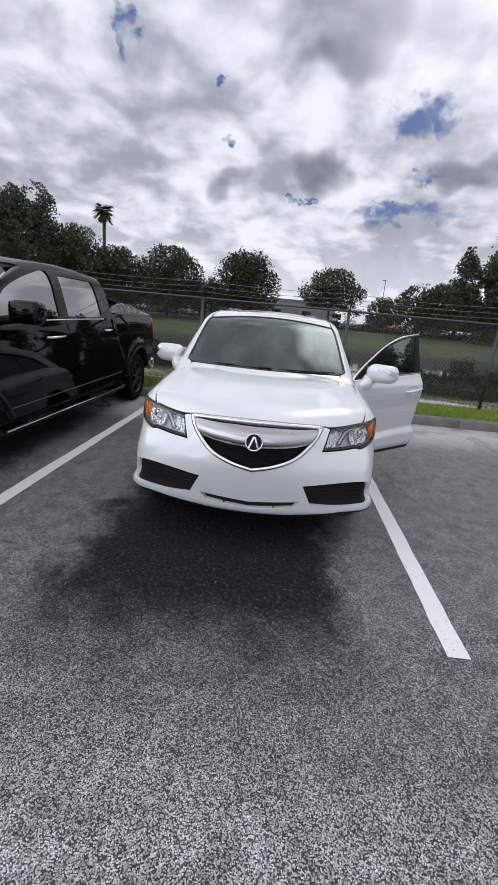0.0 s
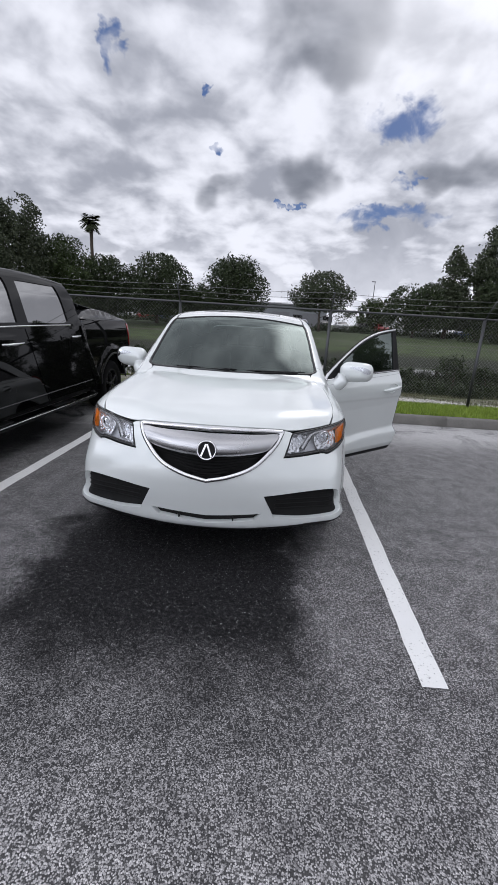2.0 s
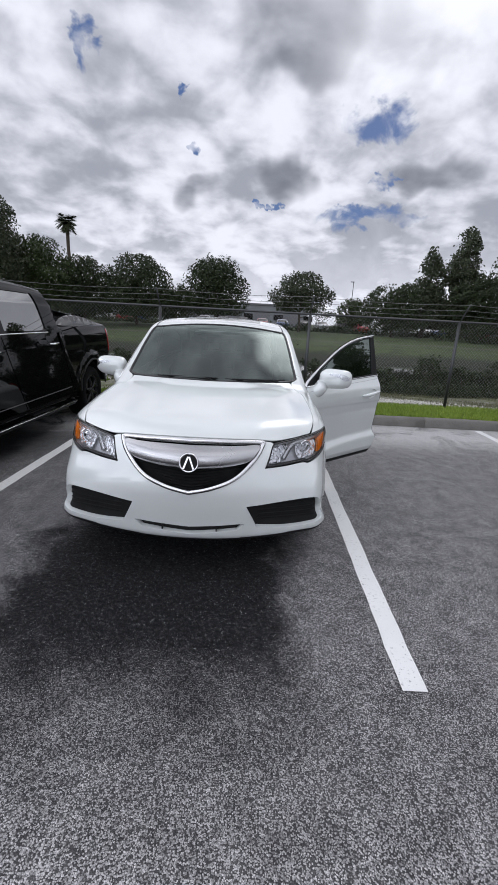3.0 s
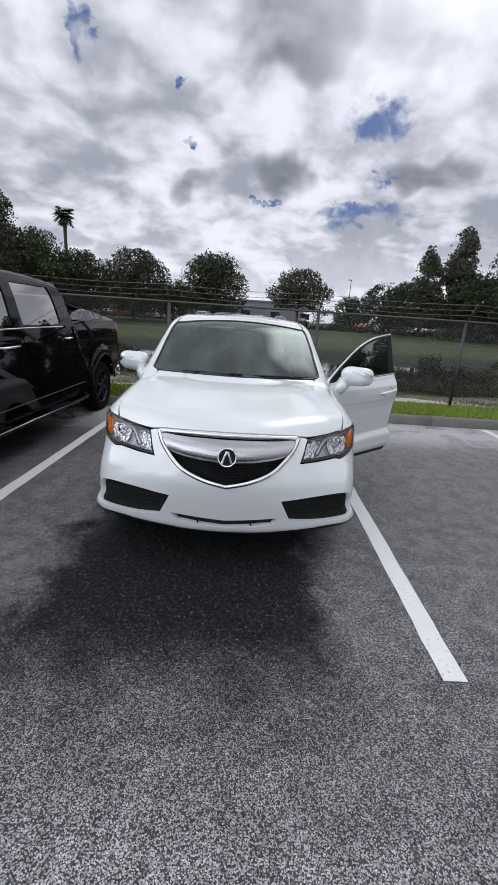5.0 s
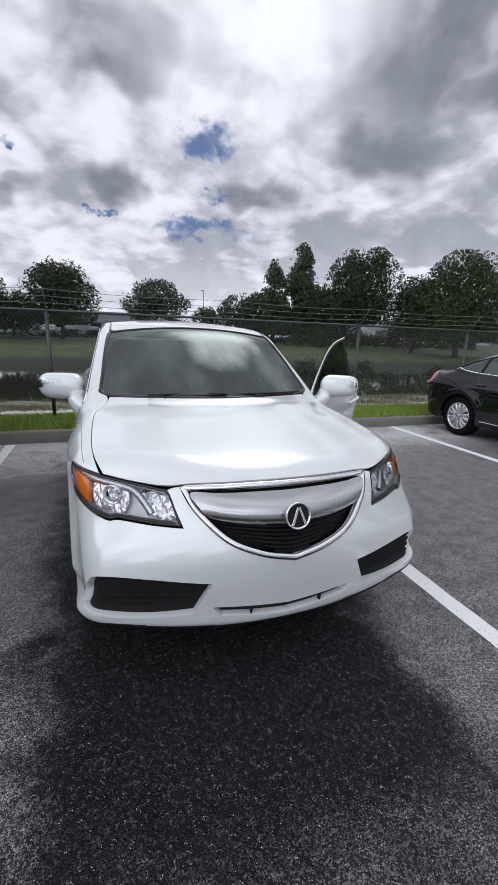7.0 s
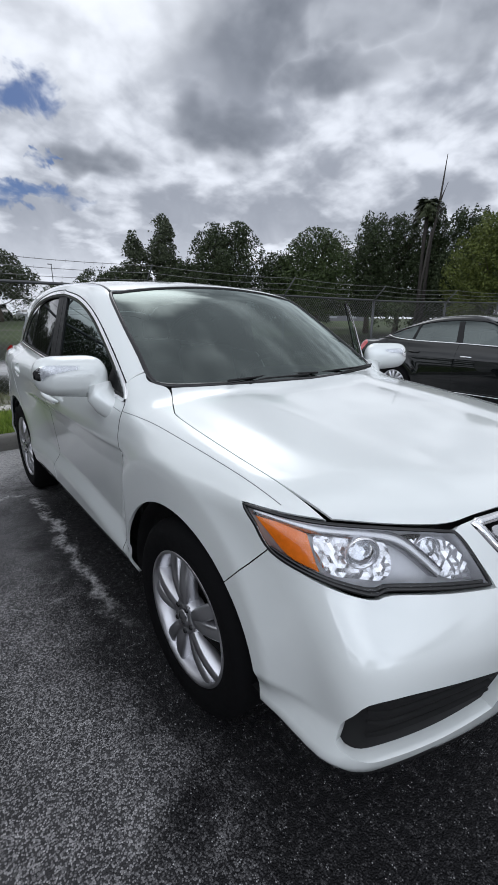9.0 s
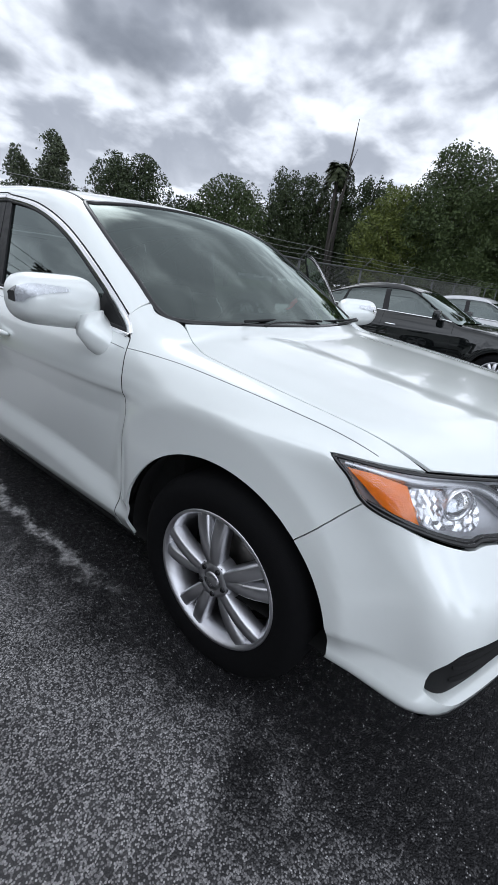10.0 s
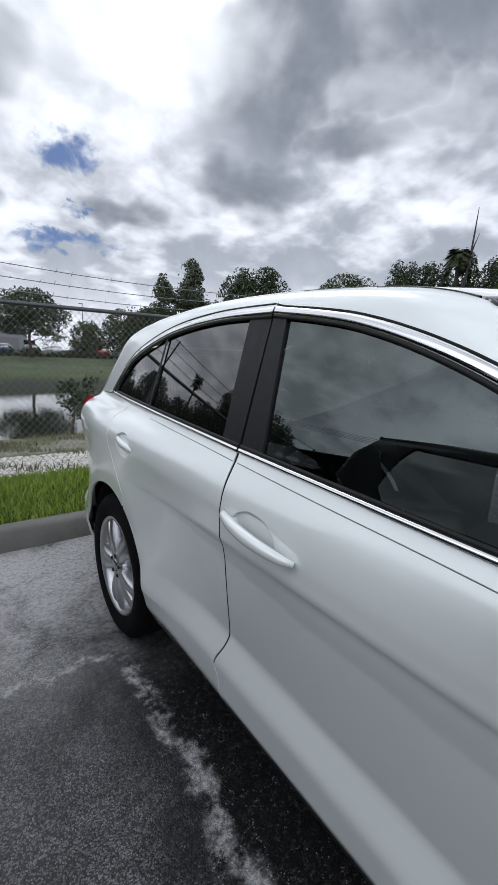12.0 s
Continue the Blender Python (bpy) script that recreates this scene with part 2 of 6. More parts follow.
def ground_material():
    """Turf by the lot, pale shell gravel and dry scrub towards the pond, mown bank behind it."""
    m, t, b = material("ground_cover")
    p = place(t)
    y = node(t, "ShaderNodeSeparateXYZ", Vector=p).outputs[1]
    n, n2, n3 = noise_tex(t, p, .9, 6, .65, .4), noise_tex(t, p, 9.0, 5, .65), noise_tex(t, p, 60.0, 3)
    yy = calc(t, "ADD", y, calc(t, "MULTIPLY", calc(t, "SUBTRACT", noise_tex(t, p, 1.6, 7, .72, .5), .5), 3.4))
    grass = blend(t, n2, (.030, .050, .012), (.085, .115, .028))
    shell = blend(t, span(t, n2, .42, .62), (.10, .09, .065), (.62, .60, .56))
    scrub = blend(t, span(t, n, .42, .58), blend(t, n2, (.06, .075, .022), (.13, .15, .05)), blend(t, span(t, n3, .42, .60), (.09, .082, .055), (.42, .40, .34)))
    bank = blend(t, span(t, n, .38, .62), (.030, .044, .012), (.060, .092, .022))
    bank = blend(t, span(t, y, 30.0, 32.5), (.010, .014, .005), bank)
    col = blend(t, span(t, yy, 6.2, 6.9), grass, shell)
    col = blend(t, span(t, yy, 8.2, 9.4), col, scrub)
    col = blend(t, span(t, y, 20.0, 24.0), col, bank)
    col = blend(t, calc(t, "MULTIPLY", span(t, calc(t, "ABSOLUTE", calc(t, "SUBTRACT", y, 40.0)), .9, .4), .6), col, (.11, .10, .085))
    set_in(t, b, Base_Color=blend(t, span(t, n3, .3, .7, 0, .35), col, (.04, .04, .025)), Roughness=.95)
    bump(t, b, n2, .8, .05)
    return m


def water_material():
    m, t, b = material("pond_water")
    p = place(t)
    set_in(t, b, Base_Color=(.018, .020, .014), Roughness=.03)
    b.inputs["IOR"].default_value = 1.33
    b.inputs["Specular IOR Level"].default_value = 0.8
    bump(t, b, noise_tex(t, p, 4.0, 3), .10, .02)
    return m


def leaf_material(name, dark, light):
    m, t, b = material(name)
    r = t.nodes.new("ShaderNodeNewGeometry").outputs["Random Per Island"]
    n = noise_tex(t, place(t), 0.8, 3)
    set_in(t, b, Base_Color=blend(t, calc(t, "MULTIPLY", calc(t, "ADD", r, n), .5), dark, light), Roughness=.6)
    b.inputs["Specular IOR Level"].default_value = .3
    return m


MAT = dict(
    white=car_paint("white_pearl_paint", (.735, .765, .75), dust=.05, rough=.19, metal=.15, coat=.72, haze=.015),
    black_paint=car_paint("black_paint", (.0012, .0012, .0014), dust=.0, rough=.2, coat=.6, spec=.0),
    dark_paint=car_paint("dark_green_black_paint", (.0035, .0045, .0045), dust=.01, rough=.25, coat=1.0, spec=.05),
    grey_paint=car_paint("grey_paint", (.12, .125, .13), dust=.1),
    silver_paint=car_paint("silver_paint", (.45, .46, .47), dust=.1),
    red_paint=car_paint("red_paint", (.28, .02, .02), dust=.1),
    blue_paint=car_paint("blue_paint", (.03, .06, .16), dust=.1),
    chrome=plain("chrome", (.78, .78, .79), .09, 1.0, .05),
    satin=plain("satin_silver", (.50, .50, .51), .25, 1.0, .06, 3.0),
    alloy=plain("silver_alloy", (.60, .60, .62), .36, 1.0, .06, 9.0),
    dark_alloy=plain("black_alloy", (.02, .02, .021), .25, .6, .2, 20.0),
    trim=plain("black_plastic_trim", (.006, .006, .0065), .5, 0, .25, 30.0, .25, 900.0, spec=.3),
    gloss_black=plain("gloss_black_trim", (.006, .006, .0065), .12, 0, .15, 10.0),
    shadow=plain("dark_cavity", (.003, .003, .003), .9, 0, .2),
    tyre=plain("tyre_rubber", (.0045, .0045, .005), .85, 0, .3, 40.0, .4, 300.0, spec=.12),
    disc=plain("brake_disc", (.20, .19, .18), .4, 1.0, .3, 40.0),
    seat=plain("grey_leather", (.045, .044, .042), .55, 0, .2, 20.0, .3, 300.0),
    dash=plain("dark_dashboard", (.022, .022, .023), .6, 0, .2, 20.0, .3, 600.0),
    reflector=plain("headlight_reflector", (.78, .78, .80), .24, .85, .1, 14.0),
    amber=plain("amber_lens", (.80, .20, .012), .2, 0, .22, 70.0, .5, 120.0, coat=.3),
    red_lens=plain("red_lens", (.40, .012, .015), .12, 0, .1, 40.0, coat=1.0),
    white_lens=plain("clear_lens_strip", (.62, .63, .65), .25, .35, .25, 60.0, .8, 90.0, coat=1.0),
    glass=pane("windscreen_glass", (.15, .19, .175), rough=.01, ior=1.95, shine=(.88, 1.0, .96)),
    tint=pane("tinted_glass", (.11, .13, .125), ior=1.95, shine=(.88, 1.0, .98)),
    privacy=pane("privacy_glass", (.04, .042, .045), ior=1.9),
    bright_glass=pane("mirror_tinted_glass", (.05, .055, .055), ior=3.8),
    lamp_inner=plain("headlight_inner_housing", (.60, .60, .62), .35, .25, .2, 30.0),
    lamp_glass=pane("headlight_glass", (.93, .94, .95), ior=1.4),
    bark=plain("bark", (.070, .055, .042), .9, 0, .35, 12.0, .8, 60.0),
    dead_wood=plain("dead_grey_wood", (.030, .026, .022), .9, 0, .3, 12.0, .6, 60.0),
    galvanised=plain("galvanised_steel", (.09, .093, .096), .5, .85, .2, 30.0),
    wire=plain("weathered_fence_wire", (.17, .17, .17), .5, .3, .25, 4.0),
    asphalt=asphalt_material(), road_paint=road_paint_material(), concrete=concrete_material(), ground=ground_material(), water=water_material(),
    grass=leaf_material("grass_blades", (.10, .18, .02), (.36, .46, .075)),
    # grey for thin strips that paint the shade line along body creases
    crease_shade=plain("crease_shade_grey", (.16, .165, .17), .5),
    scrub=leaf_material("dry_scrub", (.060, .070, .030), (.20, .19, .11)),
    leaf_dark=leaf_material("dark_leaves", (.012, .020, .008), (.048, .066, .024)),
    leaf_mid=leaf_material("green_leaves", (.015, .027, .008), (.066, .092, .028)),
    leaf_yellow=leaf_material("yellow_green_leaves", (.035, .055, .010), (.13, .15, .03)),
    leaf_grey=leaf_material("grey_green_leaves", (.022, .031, .017), (.082, .098, .052)),
    frond=leaf_material("palm_fronds", (.016, .026, .012), (.060, .070, .030)),
    wall_pale=plain("pale_warehouse_wall", (.34, .35, .36), .8, 0, .12, .4),
    wall_grey=plain("grey_warehouse_wall", (.20, .21, .22), .8, 0, .15, .4),
    roof_grey=plain("grey_roof", (.16, .16, .17), .8, 0, .15, .4),
    pole=plain("weathered_pole_wood", (.12, .095, .075), .9, 0, .25, 10.0, .4, 80.0),
)
# ---- the white crossover's skin as a smooth implicit surface (below zero is inside) ----
def ramp(v, pts):
    """Smooth interpolation through (place, value) pairs."""
    xs = np.array([p[0] for p in pts], float)
    ys = np.array([p[1] for p in pts], float)
    v = np.clip(np.asarray(v, float), xs[0], xs[-1])
    d = np.gradient(ys, xs)
    i = np.clip(np.searchsorted(xs, v, side="right") - 1, 0, len(xs) - 2)
    h = xs[i + 1] - xs[i]
    t = (v - xs[i]) / h
    return ((1 + 2 * t) * (1 - t) ** 2 * ys[i] + t * (1 - t) ** 2 * h * d[i]
            + t * t * (3 - 2 * t) * ys[i + 1] + t * t * (t - 1) * h * d[i + 1])


def smax(a, b, k):
    h = np.maximum(k - np.abs(a - b), 0) / k
    return np.maximum(a, b) + h * h * k / 4


def smin(a, b, k):
    return -smax(-a, -b, k)


def soft_step(v, a, b):
    t = np.clip((v - a) / (b - a), 0, 1)
    return t * t * (3 - 2 * t)


FRONT_AXLE, REAR_AXLE, HUB_Z = 0.93, 3.615, 0.365


def suv_half_width(y, z):
    lift = ramp(y, [(0, .0), (1.4, .012), (2.2, .018), (2.8, .06), (3.3, .092), (4.7, .11)])
    crest = .93 + lift
    upper = .936 - .30 * (z - crest) - .45 * np.clip(z - crest, 0, 1) ** 2
    drop = crest - z
    below = .937 - .20 * np.minimum(drop, .15) - .09 * np.maximum(drop - .15, 0)
    w = smin(upper, below, .009)
    w = w - .013 * soft_step(y, 1.72, 1.35) * soft_step(z, .55, .75) * soft_step(z, 1.08, .95)
    # rocker ridge: a straight band that leans outwards, then the sill turning under
    fold = ramp(y, [(0, .44), (1.3, .46), (1.5, .475), (2.0, .535), (2.6, .553), (3.2, .56), (4.7, .56)])
    ridge = smin(.884 + .62 * (fold - z), .933 - .0 * z, .010)
    w = smax(w, ridge - 2.0 * np.maximum(z - fold - .02, 0), .010)
    w = smin(w, .934 - .55 * np.maximum(.385 - z, 0), .02)
    r = np.hypot(y - 1.0, z - .405)
    flare = .941 - .25 * (r - .54 + np.sqrt((r - .54) ** 2 + .00018)) - .05 * soft_step(z, .9, 1.1) - .45 * np.maximum(.46 - z, 0) - .08 * soft_step(y, 1.36, 1.56)
    w = smax(w, flare, .05) - .008
    r = np.hypot(y - REAR_AXLE, z - .40)
    w = smax(w, .936 - .135 * (r - .48 + np.sqrt((r - .48) ** 2 + .0012)) - .45 * np.maximum(.46 - z, 0), .07) - .006
    w = w - .012 * soft_step(y, 1.0, .4) - .10 * soft_step(y, 3.75, 4.75) ** 1.2
    return w


def suv_front(x, z):
    base = ramp(z, [(0.15, .14), (0.22, .075), (0.30, .035), (0.42, .012), (0.55, -.012), (0.66, -.022), (0.76, .0), (0.86, .045), (0.94, .105), (1.0, .17), (1.1, .30)])
    bow = ramp(z, [(0.2, .25), (0.5, .26), (0.62, .33), (0.78, .47), (0.9, .50), (1.1, .52)])
    return base + bow * x * x


def suv_hood(x, y):
    c = ramp(y, [(-.1, .90), (.1, .95), (.3, 1.0), (.6, 1.045), (.9, 1.083), (1.2, 1.115), (1.6, 1.15), (2.2, 1.17), (4.7, 1.2)])
    a = np.abs(x)
    return c - .055 * (a / .85) ** 3 + .008 * soft_step(a, .30, .46) - .006 * soft_step(a, .62, .75)


def suv_glass_top(x, y):
    return 1.155 + .598 * (y - (1.215 + .36 * x * x)) - .05 * np.clip(y - 1.25, 0, 1) * np.clip(y - 1.75, -1, 1)


def suv(p):
    x, y, z = np.abs(p[..., 0]), p[..., 1], p[..., 2]
    side = x - suv_half_width(y, z)
    low = smax(side, suv_front(x, z) - y, .10)
    low = smax(low, z - suv_hood(x, y), .09)
    floor_z = .205 + soft_step(y, .75, .45) * (.072 + .045 * (x / .9) ** 2)
    low = smax(low, floor_z - z, .05)
    rear = y - ramp(z, [(.2, 4.5), (.4, 4.62), (.7, 4.65), (1.0, 4.63), (1.2, 4.58), (1.5, 4.2)]) + .22 * x * x
    low = smax(low, rear, .12)
    wide = .849 - .275 * (z - 1.1) - .02 * (z - 1.1) ** 2 - .045 * np.clip(y - 2.7, 0, 3) ** 2 - .02 * np.clip(1.6 - y, 0, 1)
    cab = smax(x - wide, z - suv_glass_top(x, y), .07)
    roof = z - (ramp(y, [(1.7, 1.54), (2.1, 1.616), (2.5, 1.658), (2.9, 1.673), (3.4, 1.658), (3.9, 1.608), (4.3, 1.535)]) - .048 * (x / .7) ** 2)
    cab = smax(cab, roof, .06)
    cab = smax(cab, (z - 1.53 + .85 * (y - 4.16)) * .76 + .08 * x * x, .06)
    cab = smax(cab, .9 - z, .02)
    return smin(low, cab, .035)


def grad(f, p, e=1e-3):
    g = np.stack([f(p + np.eye(3)[i] * e) - f(p - np.eye(3)[i] * e) for i in range(3)], -1)
    return g / np.maximum(np.linalg.norm(g, axis=-1, keepdims=True), 1e-9)


def march(f, start, way, reach=6.0):
    """Where rays meet the surface f = 0."""
    t = np.zeros(len(start))
    for _ in range(80):
        d = f(start + way * t[:, None])
        t = np.minimum(t + d * .72, reach)
        if np.abs(d).max() < 2e-5:
            break
    return start + way * t[:, None]


def snap(f, p, rounds=6):
    """Draws points that lie near the surface onto it."""
    for _ in range(rounds):
        g = grad(f, p)
        p = p - g * np.clip(f(p), -.1, .1)[:, None] * .9
    return p

# ---- building tools ----
from mathutils.geometry import delaunay_2d_cdt


def mesh_of(name, verts, faces, normals=None, smooth=True):
    me = bpy.data.meshes.new(name)
    me.from_pydata([tuple(map(float, v)) for v in verts], [], [tuple(map(int, q)) for q in faces])
    if smooth:
        me.polygons.foreach_set("use_smooth", [True] * len(me.polygons))
    if normals is not None:
        me.normals_split_custom_set_from_vertices([tuple(map(float, n)) for n in normals])
    me.update()
    return me


def part(name, data, mat, parent=None, label=""):
    """Links a bmesh, a mesh or (verts, faces[, normals]) as one mesh object under a thing or a part."""
    if isinstance(data, bmesh.types.BMesh):
        me = bpy.data.meshes.new(name)
        data.to_mesh(me)
        data.free()
    elif isinstance(data, tuple):
        me = mesh_of(name, *data)
    else:
        me = data
    if not me.materials:
        me.materials.append(MAT[mat] if isinstance(mat, str) else mat)
    ob = new(name, me)
    if parent is not None:
        ob.parent = parent
    return tagged(ob, label)


def thing(name, label, category, group="", at=None):
    ob = new(name)
    ob.empty_display_size = 0.2
    if at is not None:
        ob.matrix_basis = at
    return tagged(ob, label, category, group)


def smooth_bm(bm):
    for q in bm.faces:
        q.smooth = True
    return bm


def box(bm, lo, hi, bevel=0.0, m=None):
    c = [(a + b) / 2 for a, b in zip(lo, hi)]
    s = [abs(b - a) for a, b in zip(lo, hi)]
    mm = (m or Matrix()) @ Matrix.Translation(c) @ Matrix.Diagonal((*s, 1))
    got = bmesh.ops.create_cube(bm, size=1, matrix=mm)
    if bevel:
        es = list({e for v in got["verts"] for e in v.link_edges})
        bmesh.ops.bevel(bm, geom=es, offset=bevel, segments=2, profile=.6, affect="EDGES")
    return bm


def lathe(profile, n=48, axis="x", start=0.0, full=2 * math.pi):
    """Turns (along, radius) pairs round the axis."""
    v, q = [], []
    k = len(profile)
    for i in range(n):
        a = start + full * i / n
        for s, r in profile:
            v.append((s, r * math.cos(a), r * math.sin(a)) if axis == "x" else (r * math.cos(a), r * math.sin(a), s))
    for i in range(n):
        j = (i + 1) % n
        for c in range(k - 1):
            q.append((i * k + c, i * k + c + 1, j * k + c + 1, j * k + c))
    return v, q


def tube(pts, r, sides=6, taper=None, closed=False):
    """A round bar along points; taper gives a radius for each."""
    pts = [Vector(p) for p in pts]
    v, q = [], []
    n = len(pts)
    for i, p in enumerate(pts):
        d = (pts[min(i + 1, n - 1)] - pts[max(i - 1, 0)]).normalized()
        a = d.cross(Vector((0, 0, 1)) if abs(d.z) < .9 else Vector((1, 0, 0))).normalized()
        b = d.cross(a)
        rr = taper[i] if taper else r
        for s in range(sides):
            w = 2 * math.pi * s / sides
            v.append(p + a * rr * math.cos(w) + b * rr * math.sin(w))
    for i in range(n - 1):
        for s in range(sides):
            u = (s + 1) % sides
            q.append((i * sides + s, i * sides + u, (i + 1) * sides + u, (i + 1) * sides + s))
    q.append(tuple(range(sides))[::-1])
    q.append(tuple(range((n - 1) * sides, n * sides)))
    return v, q


def join(*shapes):
    v, q = [], []
    for s in shapes:
        o = len(v)
        v += [tuple(p) for p in s[0]]
        q += [tuple(i + o for i in f) for f in s[1]]
    return v, q


def moved(shape, m):
    return ([m @ Vector(p) for p in shape[0]], shape[1])


def flow(points, step=.03, closed=True):
    """A smooth line through the points; a point with a fourth number is a sharp corner."""
    pts = [np.array(p[:3], float) for p in points]
    sharp = [len(p) > 3 for p in points]
    n, out = len(pts), []
    for i in range(n if closed else n - 1):
        p1, p2 = pts[i], pts[(i + 1) % n]
        p0 = pts[i - 1] if (closed or i > 0) else p1
        p3 = pts[(i + 2) % n] if (closed or i + 2 < n) else p2
        if sharp[i]:
            p0 = p1 - (p2 - p1)
        if sharp[(i + 1) % n]:
            p3 = p2 + (p2 - p1)
        k = max(1, int(math.ceil(np.linalg.norm(p2 - p1) / step)))
        for s in range(k):
            t = s / k
            d1, d2 = (p2 - p0) / 2, (p3 - p1) / 2
            out.append((2 * t ** 3 - 3 * t * t + 1) * p1 + (t ** 3 - 2 * t * t + t) * d1 + (3 * t * t - 2 * t ** 3) * p2 + (t ** 3 - t * t) * d2)
    if not closed:
        out.append(pts[-1])
    return np.array(out)


def inside(poly, q):
    x, y = q[:, 0], q[:, 1]
    hit = np.zeros(len(q), bool)
    a, b = poly, np.roll(poly, -1, 0)
    for (ax, ay), (bx, by) in zip(a, b):
        if ay != by:
            hit ^= ((ay > y) != (by > y)) & (x < (bx - ax) * (y - ay) / (by - ay) + ax)
    return hit


def near_edge(poly, q):
    a, b = poly, np.roll(poly, -1, 0)
    best = np.full(len(q), 9.0)
    for p, r in zip(a, b):
        e = r - p
        t = np.clip(((q - p) @ e) / max(e @ e, 1e-12), 0, 1)
        best = np.minimum(best, np.linalg.norm(q - p - t[:, None] * e, axis=1))
    return best


def shrink(poly, gap):
    d = np.roll(poly, -1, 0) - np.roll(poly, 1, 0)
    n = np.stack([-d[:, 1], d[:, 0]], 1) / np.maximum(np.linalg.norm(d, axis=1, keepdims=True), 1e-9)
    x, y = poly[:, 0], poly[:, 1]
    area = np.sum(x * np.roll(y, -1) - np.roll(x, -1) * y)
    return poly + n * gap * (1 if area > 0 else -1)


class Flat:
    """Rays that run side by side along d."""
    def __init__(self, d, centre):
        self.d = np.array(d, float) / np.linalg.norm(d)
        up = np.array([0, 0, 1.0]) if abs(self.d[2]) < .95 else np.array([0, 1.0, 0])
        self.a = np.cross(self.d, up)
        self.a /= np.linalg.norm(self.a)
        self.b = np.cross(self.a, self.d)
        self.c = np.array(centre, float)

    def down(self, p):
        return np.stack([(p - self.c) @ self.a, (p - self.c) @ self.b], 1)

    def rays(self, q, back):
        s = self.c + q[:, :1] * self.a + q[:, 1:] * self.b - self.d * back
        return s, np.repeat(self.d[None], len(q), 0)


class Round:
    """Rays that run level towards an upright axis."""
    def __init__(self, x, y, radius):
        self.x, self.y, self.r = x, y, radius

    def down(self, p):
        return np.stack([np.arctan2(p[:, 0] - self.x, self.y - p[:, 1]) * self.r, p[:, 2]], 1)

    def rays(self, q, back):
        t = q[:, 0] / self.r
        w = np.stack([-np.sin(t), np.cos(t), 0 * t], 1)
        s = np.array([self.x, self.y, 0]) - w * (self.r + back) + np.stack([0 * t, 0 * t, q[:, 1]], 1)
        return s, w


def skin(f, outline, proj, step=.03, holes=(), gap=.002, flange=.012, depth=0.0, back=.8, edge=None):
    """A panel cut from the surface f: the outline is laid onto it along proj; the rim is turned in by flange."""
    if not isinstance(proj, (Flat, Round)):
        proj = Flat(proj, np.mean([p[:3] for p in outline], 0))
    edge = edge or step
    poly = shrink(proj.down(snap(f, flow(outline, edge))), gap)
    cuts = [shrink(proj.down(snap(f, flow(h, edge))), -gap) for h in holes]
    lo, hi = poly.min(0), poly.max(0)
    gx, gy = np.meshgrid(np.arange(lo[0], hi[0], step), np.arange(lo[1], hi[1], step * .87))
    gx[1::2] += step / 2
    grid = np.stack([gx.ravel(), gy.ravel()], 1)
    keep = inside(poly, grid) & (near_edge(poly, grid) > step * .45)
    for c in cuts:
        keep &= ~inside(c, grid) & (near_edge(c, grid) > step * .45)
    pts, edges = [], []
    for ring in (poly, *cuts):
        o = len(pts)
        pts += list(ring)
        edges += [(o + i, o + (i + 1) % len(ring)) for i in range(len(ring))]
    pts += list(grid[keep])
    got = delaunay_2d_cdt([Vector(p) for p in pts], edges, [], 0, 1e-5)
    q = np.array([tuple(p) for p in got[0]])
    tri = np.array([tuple(t) for t in got[2] if len(t) == 3])
    mid = q[tri].mean(1)
    ok = inside(poly, mid)
    for c in cuts:
        ok &= ~inside(c, mid)
    tri = tri[ok]
    s, w = proj.rays(q, back)
    p = march(f, s, w, back + 1.5)
    n = grad(f, p)
    p = p - n * depth
    face_n = np.cross(p[tri[:, 1]] - p[tri[:, 0]], p[tri[:, 2]] - p[tri[:, 0]])
    flip = np.sum(face_n * n[tri].mean(1), 1) < 0
    tri[flip] = tri[flip][:, ::-1]
    verts, norms, faces = list(p), list(n), [tuple(t) for t in tri]
    if flange:
        count = {}
        for t in faces:
            for i in range(3):
                count[(t[i], t[(i + 1) % 3])] = 1
        rim = [e for e in count if (e[1], e[0]) not in count]
        for a, b in rim:
            o = len(verts)
            side = np.cross(p[b] - p[a], n[a])
            side = side / max(np.linalg.norm(side), 1e-9)
            verts += [p[a], p[b], p[b] - n[b] * flange, p[a] - n[a] * flange]
            lean = side if flange > 0 else -side
            norms += [lean * .8 + n[a] * .2, lean * .8 + n[b] * .2, lean, lean]
            faces.append((o + 1, o, o + 3, o + 2))
    used = sorted({i for fc in faces for i in fc})
    back_to = {u: i for i, u in enumerate(used)}
    return ([verts[u] for u in used], [tuple(back_to[i] for i in fc) for fc in faces], [norms[u] for u in used])


